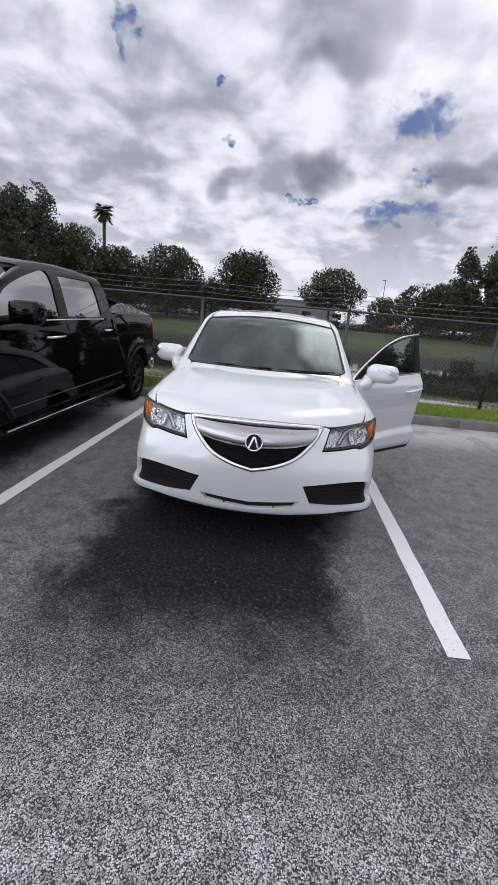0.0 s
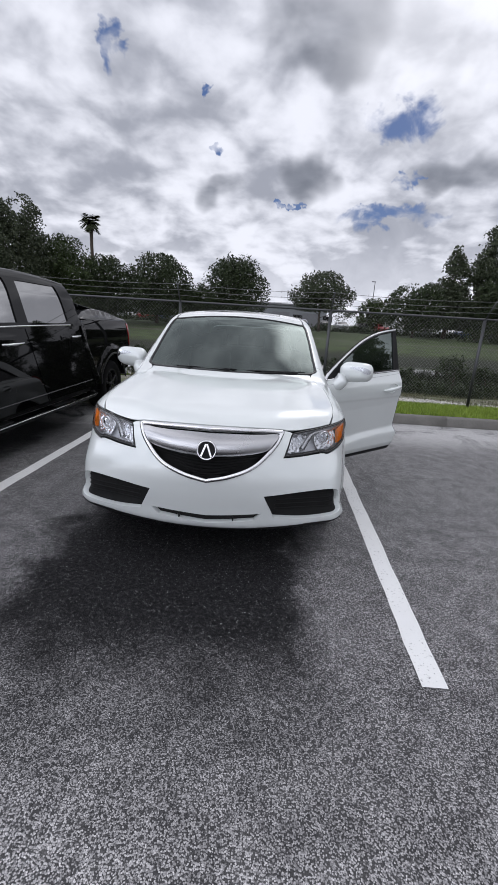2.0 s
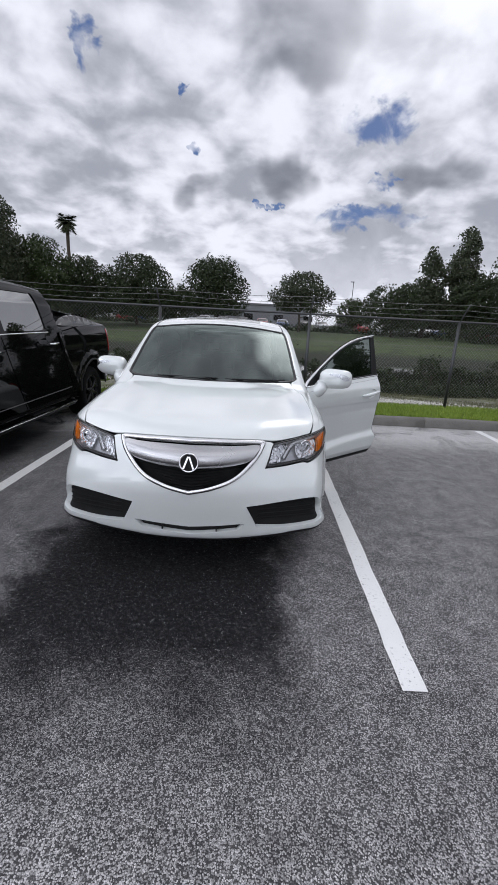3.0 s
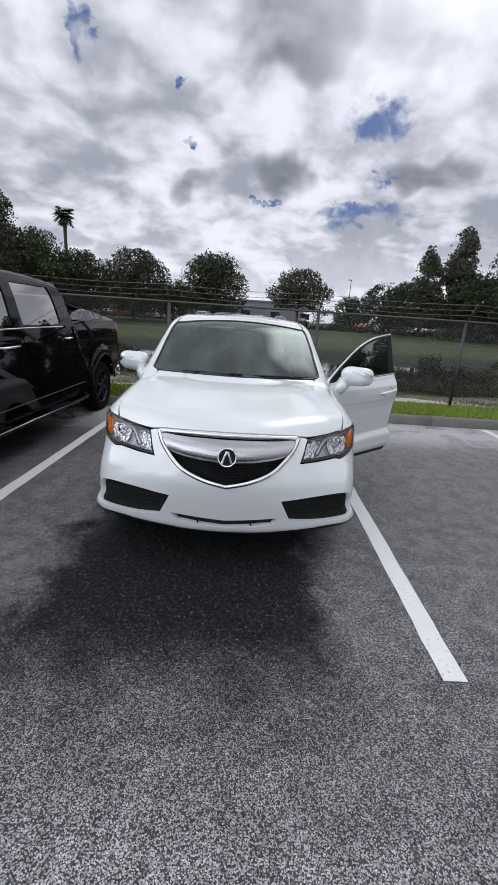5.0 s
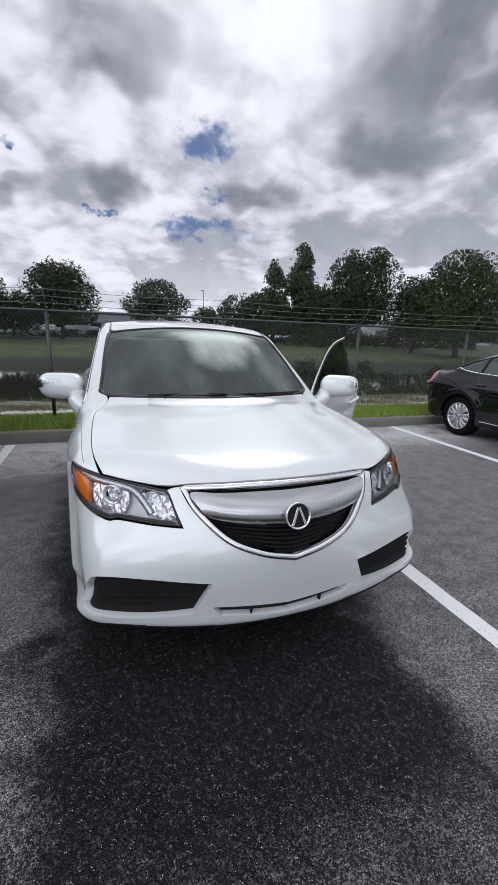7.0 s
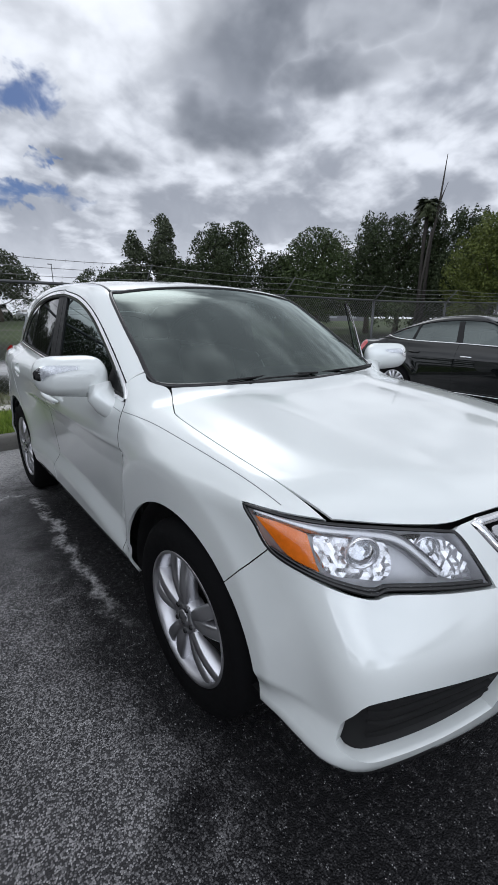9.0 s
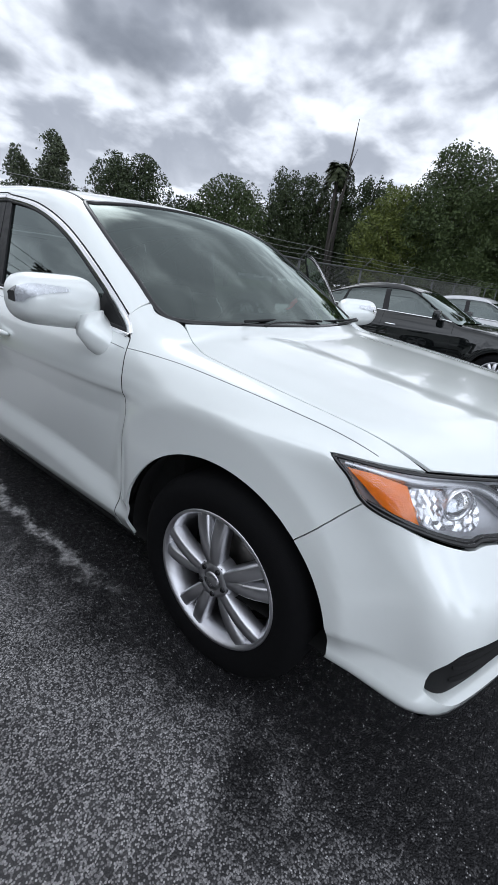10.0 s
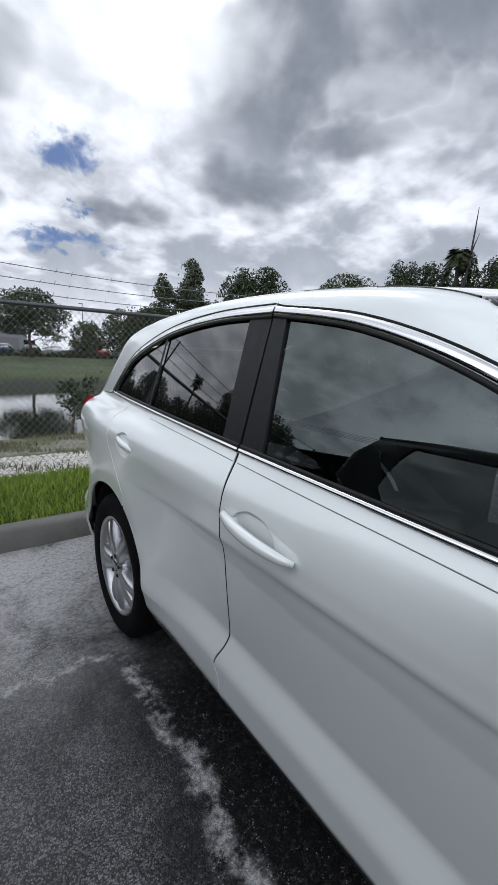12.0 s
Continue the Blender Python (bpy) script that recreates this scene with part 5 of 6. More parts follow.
for s in (-1, 1):
    for y0, n in ((FRONT_AXLE, "front_wheel"), (REAR_AXLE, "rear_wheel")):
        wheel(car, y0, s * .898, s, 0, name=n, rim=.251, phase=9 if y0 < 2 else 30, z=.361)

# ---- trees ----
def limbs(rng, base, height, spread, r0, forks=7, lean=(0, 0), bare=.35):
    """A tapered trunk with limbs; gives the mesh and the places where the crown hangs."""
    shapes, tips = [], []
    b = Vector(base)
    top = b + Vector((lean[0], lean[1], height * .86))
    trunk = [b.lerp(top, t) + Vector((rng.uniform(-1, 1), rng.uniform(-1, 1), 0)) * height * .012 * (t > 0) for t in (0, .15, .3, .5, .7, .85, 1)]
    shapes.append(tube(trunk, 0, 8, [r0 * k for k in (1.35, 1, .88, .68, .45, .28, .1)]))
    tips += [trunk[-1], trunk[-2]]
    for i in range(forks):
        t = bare + (.92 - bare) * (i + rng.uniform(0, .8)) / forks
        s = b.lerp(top, t)
        a = i * 2.4 + rng.uniform(-.5, .5)
        ln = spread * (1.05 - .55 * abs(t - .5) * 1.2) * rng.uniform(.65, 1.05)
        d = Vector((math.cos(a), math.sin(a), rng.uniform(.25, .8)))
        pts = [s, s + d * ln * .4, s + d * ln * .75 + Vector((0, 0, .08 * ln)), s + d * ln + Vector((0, 0, .12 * ln))]
        shapes.append(tube(pts, 0, 5, [r0 * .36, r0 * .24, r0 * .14, r0 * .05]))
        tips += pts[1:]
        for _ in range(2):
            e = pts[2] + Vector((rng.uniform(-1, 1), rng.uniform(-1, 1), rng.uniform(-.1, .8))) * ln * .5
            shapes.append(tube([pts[1], pts[1].lerp(e, .6), e], 0, 4, [r0 * .14, r0 * .09, r0 * .03]))
            tips += [pts[1].lerp(e, .6), e]
    return join(*shapes), tips


def sprays(rng, p, leaf):
    """Small bent leaf sprays, one at each point."""
    n = len(p)
    u = rng.normal(0, 1, (n, 3))
    u /= np.linalg.norm(u, axis=1, keepdims=True)
    w = np.cross(u, rng.normal(0, 1, (n, 3)))
    w /= np.maximum(np.linalg.norm(w, axis=1, keepdims=True), 1e-6)
    k = leaf * rng.uniform(.6, 1.5, (n, 1))
    nn = np.cross(u, w)
    v = np.stack([p - u * k, p + w * k * .55 + nn * k * .2, p + u * k, p - w * k * .55 + nn * k * .2], 1).reshape(-1, 3)
    i = np.arange(n) * 4
    return v, np.concatenate([np.stack([i, i + 1, i + 2], -1), np.stack([i, i + 2, i + 3], -1)])


def leaves(seed, centres, sizes, per, leaf):
    """Sprays scattered in uneven clumps."""
    rng = np.random.default_rng(seed)
    c = np.repeat(np.array(centres, float), per, 0)
    s = np.repeat(np.array(sizes, float), per, 0)
    return sprays(rng, c + rng.normal(0, .62, (len(c), 3)) * s * np.array([1, 1, .75]), leaf)


def ripples(rng, p, size):
    """A bumpy field of about unit strength, with lumps from broad to fine."""
    out = np.zeros(len(p))
    for part_size, amp in ((1.1, .55), (.6, .55), (.33, .5), (.19, .42), (.10, .34)):
        for _ in range(5):
            k = rng.normal(0, 1, 3)
            k *= 2 * np.pi / (np.linalg.norm(k) * size * part_size)
            out += amp * .62 * np.sin(p @ k + rng.uniform(0, 6.28))
    return out


def crown(seed, half, low, h, shape, dense, leaf):
    """Leaf sprays that fill an uneven envelope, with ragged edges and gaps."""
    rng = np.random.default_rng(seed)
    count = int((2.6 + 3.4 * dense) * 1.6 * half * (h - low) / (1.1 * leaf * leaf))
    m = count * 9
    f = rng.uniform(0, 1, m)
    a, q = rng.uniform(0, 2 * np.pi, m), np.sqrt(rng.uniform(0, 1.35, m))
    if shape == "cone":
        env, bar = .9 * (1.0 - f ** 1.5) ** .75 + .03, .70
    elif shape == "spread":
        env, bar = np.sin(np.pi * np.minimum(1, .20 + f * .74)) ** .62, .80
    else:
        env, bar = np.sin(np.pi * np.minimum(1, .26 + f * .69)) ** .58, .45
    keep = rng.uniform(0, 1, m) < env ** 2 + .02
    f, a, q, env = f[keep], a[keep], q[keep], env[keep] * half
    p = np.stack([np.cos(a) * env * q, np.sin(a) * env * q, low + (h - low) * f], -1)
    edge = np.minimum((1.0 - q) * 2.4, 1.9)
    edge = np.minimum(edge, (1.0 - f) * 9 - .5)
    ok = np.minimum(ripples(rng, p, half), 1.1) + edge > bar + .5 * (1.1 - dense)
    p = p[ok][:count]
    return sprays(rng, p, leaf)


def spot_at(az, dist, eye=(-.3, -1.5)):
    a = radians(az)
    x, y = eye[0] + math.sin(a) * dist, eye[1] + math.cos(a) * dist
    return x, y, float(ground_height(np.array([x]), np.array([y]))[0])


def broad_tree(name, label, az, dist, top_el, width, mat, seed, low_el=1.0, shape="round", dense=1.0, leaf=.125, group="trees across the pond", r0=None):
    """A leafy tree at a bearing; heights as elevations seen from the lot, width in degrees."""
    x, y, z = spot_at(az, dist)
    h = dist * math.tan(radians(top_el)) + 1.5 - z
    low = dist * math.tan(radians(low_el)) + 1.5 - z
    half = dist * math.tan(radians(width / 2))
    rng = random.Random(seed)
    t = thing(name, label, "tree", group, pose(x, y, z))
    wood, tips = limbs(rng, (0, 0, -.1), h, half * (.45 if shape == "cone" else .8), r0 or max(.12, h * .022), 9, (rng.uniform(-.3, .3), rng.uniform(-.3, .3)), .25)
    part("trunk", wood, "bark", t)
    part("crown", big_mesh("crown", *crown(seed, half, low, h, shape, dense, leaf * .92 * dist / 52)), mat, t)
    return t


TREES = [
    (-35.0, 46, 12.0, 12, "leaf_grey", "round", 1.0, 1.0), (-30.2, 48, 12.0, 7.5, "leaf_grey", "round", .8, 1.5), (-25.6, 50, 8.6, 8.0, "leaf_mid", "round", 1.3, .2),
    (-20.8, 50, 7.0, 5.4, "leaf_dark", "round", 1.2, .2), (-14.6, 50, 7.6, 9.5, "leaf_dark", "round", 1.3, .3), (-9.6, 53, 4.6, 6, "leaf_mid", "round", 1.1, .2),
    (-4.4, 50, 8.4, 8.2, "leaf_dark", "round", 1.2, 1.0), (7.0, 52, 7.0, 8.8, "leaf_grey", "spread", .62, 1.9), (13.6, 66, 3.9, 4.2, "leaf_mid", "round", .9, .2),
    (18.8, 55, 5.9, 7.6, "leaf_dark", "round", 1.0, .2), (22.3, 60, 10.2, 5.6, "leaf_grey", "cone", .8, .6), (25.7, 62, 12.5, 7.2, "leaf_grey", "cone", .9, .6),
    (29.0, 60, 7.2, 8.6, "leaf_dark", "round", 1.1, .3), (33.6, 56, 11.4, 9.6, "leaf_dark", "spread", 1.0, 2.2), (40.2, 56, 8.0, 6.4, "leaf_dark", "round", 1.1, .8),
    (45.2, 54, 10.5, 10.2, "leaf_mid", "round", 1.35, .4), (51.6, 54, 12.2, 5.4, "leaf_dark", "round", 1.2, .3), (55.2, 56, 11.8, 6.6, "leaf_dark", "round", 1.1, .3),
    (58.6, 54, 13.2, 5.6, "leaf_dark", "cone", 1.1, .3), (62.2, 52, 12.0, 7.5, "leaf_dark", "round", 1.1, .3), (65.0, 44, 11.4, 10, "leaf_yellow", "round", 1.2, .2),
    (70.4, 42, 15.6, 10, "leaf_mid", "round", 1.35, .2), (77.0, 40, 18.5, 11, "leaf_mid", "cone", 1.4, .2), (84.0, 40, 19.5, 12, "leaf_mid", "cone", 1.3, .2),
    (92.0, 42, 17.5, 12, "leaf_mid", "round", 1.1, .4),
]
WORDS = {"leaf_dark": "dense dark green broadleaf tree on the pond bank", "leaf_mid": "full mid-green leafy tree beyond the fence",
         "leaf_grey": "airy grey-green tree with gaps in its crown", "leaf_yellow": "bright yellow-green bushy tree beyond the fence"}
for i, (az, dist, top, wide, kind, form, dense, low) in enumerate(TREES):
    broad_tree("tree", WORDS[kind], az, dist, top, wide, kind, 100 + i, low, form, dense)


def palm(label, az, dist, top_el, seed, fronds=64, reach=1.7, droop=.8, dead=False):
    x, y, z = spot_at(az, dist)
    h = dist * math.tan(radians(top_el)) + 1.5 - z - reach * .5
    rng = random.Random(seed)
    t = thing("palm_tree", label, "palm", at=pose(x, y, z))
    part("trunk", tube([(0, 0, 0), (.1, 0, h * .4), (-.05, .05, h * .75), (0, 0, h)], 0, 8, [.26, .2, .19, .22]), "dead_wood" if dead else "bark", t)
    v, q = [], []
    for i in range(fronds):
        a, up = rng.uniform(0, 6.28), rng.uniform(-1.0, 1.45)
        d = Vector((math.cos(a), math.sin(a), 0))
        ln = reach * rng.uniform(.75, 1.05)
        pts = [Vector((0, 0, h)) + d * ln * s * math.cos(up * (1 - s * .3)) + Vector((0, 0, ln * (s * math.sin(up) - droop * s * s))) for s in (0, .3, .6, .85, 1)]
        side = Vector((-d.y, d.x, 0))
        for s in range(1, 5):
            c = pts[s]
            for k in (-1.2, -.6, 0, .6, 1.2):
                tip = c + (d * .5 + side * k * .55 + Vector((0, 0, -.35))) * ln * .38
                o = len(v)
                v += [pts[s - 1] + side * .07, pts[s - 1] - side * .07, tip]
                q.append((o, o + 1, o + 2))
    part("fronds", (v, q, None, False), "frond", t)
    return t


palm("tall slim cabbage palm with a small round head", -22.3, 54, 11.0, 41, 90, 1.15, .28)
shaggy = palm("shaggy palm with drooping dry fronds by a dead trunk", 57.4, 52, 13.4, 42, 120, 1.5, .6, True)


def snag(az, dist, top_el, seed):
    x, y, z = spot_at(az, dist)
    h = dist * math.tan(radians(top_el)) + 1.5 - z
    t = thing("dead_tree", "bare grey dead tree with broken upright branches", "tree", at=pose(x, y, z))
    part("trunk", tube([(-.6, 0, 0), (-.4, 0, h * .3), (-.1, .1, h * .56), (.45, 0, h * .72), (.70, .05, h * .80), (.78, 0, h * .88), (1.0, 0, h)], 0, 7, [.22, .19, .15, .12, .10, .08, .03]), "dead_wood", t)
    part("branch", tube([(.55, 0, h * .755), (1.2, .1, h * .81), (1.75, 0, h * .875)], 0, 5, [.09, .07, .03]), "dead_wood", t)
    part("branch", tube([(.40, 0, h * .715), (1.4, .1, h * .735), (2.0, 0, h * .765)], 0, 5, [.08, .06, .03]), "dead_wood", t)
    part("branch", tube([(-1.9, 0, 0), (-1.1, 0, h * .35), (-.4, 0, h * .62)], 0, 6, [.18, .14, .08]), "dead_wood", t)
    return t


snag(58.2, 51, 17.4, 43)

# trees and a power line on the far side of the lot, mirrored in the side windows
for i, (az, dist, top, wide, kind) in enumerate([(-62, 60, 9, 12, "leaf_mid"), (-74, 55, 11, 13, "leaf_dark"), (-86, 60, 8, 14, "leaf_mid"), (-98, 58, 10, 12, "leaf_dark"),
                                                 (-112, 62, 9, 14, "leaf_mid"), (-128, 64, 8, 14, "leaf_dark"), (-150, 66, 8, 15, "leaf_mid"), (176, 66, 8, 16, "leaf_dark"),
                                                 (150, 64, 9, 15, "leaf_mid"), (125, 60, 10, 14, "leaf_dark"), (106, 50, 13, 12, "leaf_mid")]):
    broad_tree("tree", "dark green leafy tree at the lot's far edge", az, dist, top, wide, kind, 300 + i, .5, "round", .5, .5, "trees behind the lot")


def power_pole(x, y):
    t = thing("utility_pole", "tall wooden utility pole with crossarm and wires", "utility pole", "utility poles", pose(x, y, 0))
    part("pole", tube([(0, 0, -.3), (0, 0, 11.0)], 0, 9, [.17, .11]), "pole", t)
    part("crossarm", box(bmesh.new(), (-.06, -1.2, 10.1), (.06, 1.2, 10.24), .01), "pole", t)
    for s in (-1.05, -.35, .35, 1.05):
        part("insulator", lathe([(10.24, .02), (10.28, .05), (10.33, .03), (10.38, .05), (10.42, .0)], 8, "z"), "wall_grey", t).matrix_basis = Matrix.Translation((0, s, 0))
    return t


for y in (-34.0, 3.0, 40.0):
    power_pole(-26.0, y)
wires = thing("power_line", "four black overhead wires between the poles", "cable")
for s in (-1.05, -.35, .35, 1.05):
    pts = [(-26.0, -34 + 74 * i / 40 + s * 0, 10.42 - .5 * math.sin(math.pi * ((i / 20) % 1))) for i in range(41)]
    part("wire", tube([(p[0] + s * .6, p[1], p[2]) for p in pts], .012, 4), "trim", wires)

# ---- the black pickup truck ----
def truck_body(p):
    x, y, z = np.abs(p[..., 0]), p[..., 1], p[..., 2]
    y = y + .45 * np.clip((2.62 - y) / .97, 0, 1)
    w = ramp(z, [(.30, .93), (.42, .975), (.55, .985), (.62, .975), (.80, .99), (1.05, 1.005), (1.22, 1.0), (1.32, .985), (1.44, .955), (1.6, .90)])
    for axle in (1.23, 4.97):
        r = np.hypot(y - axle, z - .42)
        w = w + .045 * soft_step(r, .66, .58) * soft_step(z, 1.25, 1.0)
    top = ramp(y, [(-.1, 1.22), (.3, 1.30), (.9, 1.36), (1.4, 1.375), (1.6, 1.375), (3.85, 1.38), (4.0, 1.46), (6.0, 1.46)])
    low = smax(x - w, z - top, .06)
    low = smax(low, ramp(z, [(.3, .12), (.6, .0), (1.0, .0), (1.3, .12)]) + .12 * x * x - y, .08)
    low = smax(low, y - (5.86 - .04 * x * x), .05)
    low = smax(low, .36 - z, .03)
    z = 1.40 + (z - 1.35) / 1.22
    cab = smax(x - (1.01 - .30 * (z - 1.3) - .10 * np.clip(z - 1.7, 0, 1)), z - (1.30 + .60 * (y - 1.30 - .12 * x * x)), .06)
    cab = smax(cab, z - (ramp(y, [(2.0, 1.86), (2.5, 1.915), (3.2, 1.92), (3.9, 1.88)]) - .05 * x * x), .07)
    cab = smax(cab, y - (4.02 - .22 * (z - 1.4)), .05)
    return smin(low, cab, .03)


truck = thing("pickup_truck", "glossy black crew-cab pickup truck with running boards", "truck", at=pose(-3.385, -.37, 0, 0, 0, -1.2))
TS = (-1, 0, 0)


def side_arch(y, z, r, a0, a1, n=9, x=1.0):
    return [(x, y + r * math.cos(radians(a)), z + r * math.sin(radians(a))) for a in np.linspace(a0, a1, n)]


def nose(y):
    """How far the front of the truck stands ahead of a shorter cab."""
    return .45 * min(max((2.62 - y) / .52, 0), 1)


def tall(z):
    """Heights above the belt line, stretched to the tall cab."""
    return 1.35 + (z - 1.40) * 1.22 if z > 1.36 else z


def ahead(points):
    return [(q[0], q[1] - nose(q[1]), tall(q[2]) if q[1] > 1.35 else q[2], *q[3:]) for q in points]


def truck_side(s):
    aim = (-s, 0, 0)

    def P(points):
        return [(s * q[0], q[1] - nose(q[1]), tall(q[2]) if q[1] < 3.99 or q[2] > 1.5 else q[2], *q[3:]) for q in points]
    belt = 1.40
    fen = [(.95, .12, 1.20, 1), (.97, .9, 1.33), (.96, 1.50, 1.375, 1), (1.0, 1.52, .9), (.98, 1.55, .60, 1)] + side_arch(1.23, .42, .50, 18, 172, 12) + [(.98, .30, .55, 1), (.98, .15, .60), (.98, .12, .9)]
    part("fender", skin(truck_body, P(fen), (-s, .1, -.2), .05, gap=.003), "black_paint", truck)
    d1 = part("front_door", skin(truck_body, P([(.965, 1.51, belt - .025, 1), (.965, 2.62, belt, 1), (1.0, 2.64, 1.0), (.98, 2.66, .50, 1), (.98, 1.80, .48), (.98, 1.66, .50, 1), (1.0, 1.52, .9)]), aim, .05, gap=.004), "black_paint", truck)
    d2 = part("rear_door", skin(truck_body, P([(.965, 2.63, belt, 1), (.965, 3.88, belt + .01, 1), (1.0, 3.90, 1.1), (.99, 3.91, .78), (.98, 3.90, .50, 1), (.98, 2.67, .50, 1), (1.0, 2.65, 1.0)]), aim, .05, gap=.004), "black_paint", truck)
    part("bed_side", skin(truck_body, P([(.95, 4.0, 1.445, 1), (.95, 5.82, 1.445, 1), (.98, 5.84, 1.0), (.98, 5.80, .62, 1), (.98, 5.50, .60)] + side_arch(4.97, .42, .50, 18, 168, 12) + [(.98, 4.42, .50, 1), (.98, 3.92, .50, 1), (.99, 3.925, .78), (1.0, 3.92, 1.1), (.965, 3.95, 1.40)]), aim, .05, gap=.003), "black_paint", truck)
    part("cab_frame", skin(truck_body, P([(.985, 1.53, 1.385, 1), (.955, 1.75, 1.51), (.86, 2.22, 1.80), (.80, 2.5, 1.875), (.78, 3.2, 1.885), (.80, 3.80, 1.83, 1), (.88, 3.95, 1.62), (.96, 4.01, 1.44, 1), (.975, 3.78, 1.405)]), (-s, 0, -.4), .045,
         [P([(.96, 1.86, 1.435, 1), (.955, 2.57, 1.445, 1), (.86, 2.56, 1.80), (.88, 2.40, 1.79), (.92, 2.12, 1.64)]), P([(.955, 2.72, 1.445, 1), (.955, 3.52, 1.445), (.93, 3.62, 1.52), (.87, 3.55, 1.78), (.855, 3.40, 1.80), (.86, 2.71, 1.805, 1)])], gap=.002), "black_paint", truck)
    part("window_pane", skin(truck_body, P([(.96, 1.84, 1.430, 1), (.955, 2.59, 1.44, 1), (.86, 2.58, 1.81), (.88, 2.39, 1.80), (.92, 2.10, 1.65)]), aim, .06, depth=.012, flange=0), "bright_glass", d1).visible_shadow = False
    part("window_pane", skin(truck_body, P([(.955, 2.70, 1.44, 1), (.955, 3.54, 1.44), (.93, 3.64, 1.52), (.87, 3.56, 1.79), (.855, 3.40, 1.81), (.86, 2.69, 1.815, 1)]), aim, .06, depth=.012, flange=0), "bright_glass", d2).visible_shadow = False
    part("belt_chrome", ribbon(truck_body, P([(.965, 1.60, 1.392), (.96, 2.63, 1.412), (.96, 3.66, 1.418)]), aim, .016, .005, .05), "chrome", truck)
    for yy, zz, d in ((2.47, 1.19, d1), (3.70, 1.23, d2)):
        part("door_handle", tube(P([(1.004, yy - .10, zz), (1.05, yy - .07, zz), (1.05, yy + .07, zz + .005), (1.004, yy + .10, zz + .005)]), .014, 8), "chrome", d)
    part("wheel_lip", ribbon(truck_body, P(side_arch(4.97, .42, .515, 8, 172, 16)), aim, .035, .012, .05), "trim", truck)
    part("wheel_lip", ribbon(truck_body, P(side_arch(1.23, .42, .515, 8, 172, 16)), aim, .035, .012, .05), "trim", truck)
    step = part("running_board", tube(P([(1.0, 1.62, .40), (1.06, 1.72, .385), (1.07, 2.8, .385), (1.06, 4.1, .385), (1.0, 4.2, .40)]), .036, 8), "trim", truck, "black running board with a chrome edge")
    part("step_edge", tube(P([(1.115, 1.72, .405), (1.122, 2.8, .405), (1.115, 4.1, .405)]), .007, 6), "chrome", step)
    part("step_plate", box(bmesh.new(), (s * .99, 1.25, .395), (s * 1.118, 4.10, .425), .01), "gloss_black", step)
    for yy in (1.85, 3.2):
        part("step_pad", box(bmesh.new(), (s * 1.01, yy - .26, .42), (s * 1.10, yy + .26, .432), .004), "dash", step)
    part("rocker_moulding", ribbon(truck_body, P([(.98, 1.72, .575), (.98, 3.86, .60)]), aim, .012, .006, .08), "gloss_black", truck)
    plate = part("door_badge", box(bmesh.new(), (s * .985, 1.60, .722), (s * 1.004, 1.85, .762), .003), "chrome", d1, "small chrome lettering strip")
    for k in range(6):
        part("badge_bar", box(bmesh.new(), (s * 1.003, 1.62 + k * .037, .730), (s * 1.007, 1.642 + k * .037, .754)), "gloss_black", plate)
    mir = smooth_bm(box(bmesh.new(), (s * 1.06, 1.46, 1.35), (s * 1.35, 1.62, 1.55), .055))
    mo = part("door_mirror", mir, "black_paint", d1)
    part("mirror_arm", tube([(s * .97, 1.50, 1.36), (s * 1.06, 1.52, 1.38), (s * 1.14, 1.54, 1.40)], .04, 8), "trim", mo)
    part("tail_light", skin(truck_body, P([(.965, 5.72, 1.40, 1), (.94, 5.83, 1.40, 1), (.97, 5.84, 1.02, 1), (.985, 5.76, 1.02, 1)]), (-s, -.4, 0), .04, depth=-.008, flange=.02), "red_lens", truck)
    for yy in (.78, 4.97):
        wheel(truck, yy, s * .985, s, r=.405, rim=.262, alloy="dark_alloy", spokes=6, double=False, width=.27, phase=12, nuts=6, z=.402)
        part("wheel_liner", moved(lathe([(s * .95, .50), (s * .62, .52), (s * .60, .34)], 30, "x", radians(-5), radians(190) * 30 / 29), Matrix.Translation((0, yy, .42))), "shadow", truck)


truck_side(1)
truck_side(-1)
part("hood", skin(truck_body, full(ahead([(0, .16, 1.30), (-.85, .25, 1.25), (-.93, .9, 1.33), (-.90, 1.50, 1.38), (-.5, 1.38, 1.42), (0, 1.34, 1.42)])), (0, .2, -1), .07), "black_paint", truck)
part("front_end", skin(truck_body, full(ahead([(0, .02, 1.24), (-.9, .13, 1.2), (-.96, .14, .9), (-.93, .14, .5), (0, .05, .45)])), (0, 1, 0), .07), "chrome", truck)
part("roof", skin(truck_body, full(ahead([(0, 2.18, 1.86), (-.80, 2.30, 1.80), (-.80, 2.55, 1.88), (-.78, 3.2, 1.885), (-.78, 3.86, 1.83), (0, 3.94, 1.86)])), (0, 0, -1), .07), "black_paint", truck)
part("windscreen", skin(truck_body, full(ahead([(0, 1.36, 1.36), (-.5, 1.40, 1.38), (-.88, 1.58, 1.42), (-.80, 2.2, 1.76), (0, 2.14, 1.84)])), (0, .7, -1), .08, depth=.004, flange=0), "tint", truck)
part("rear_window", skin(truck_body, full([(0, 3.95, 1.78), (-.70, 3.94, 1.76), (-.75, 3.98, 1.50), (0, 4.0, 1.48)]), (0, -1, 0), .1), "privacy", truck)
part("tonneau_cover", skin(truck_body, full([(0, 4.04, 1.46), (-.92, 4.04, 1.45), (-.92, 5.76, 1.45), (0, 5.80, 1.46)]), (0, 0, -1), .1), "gloss_black", truck)
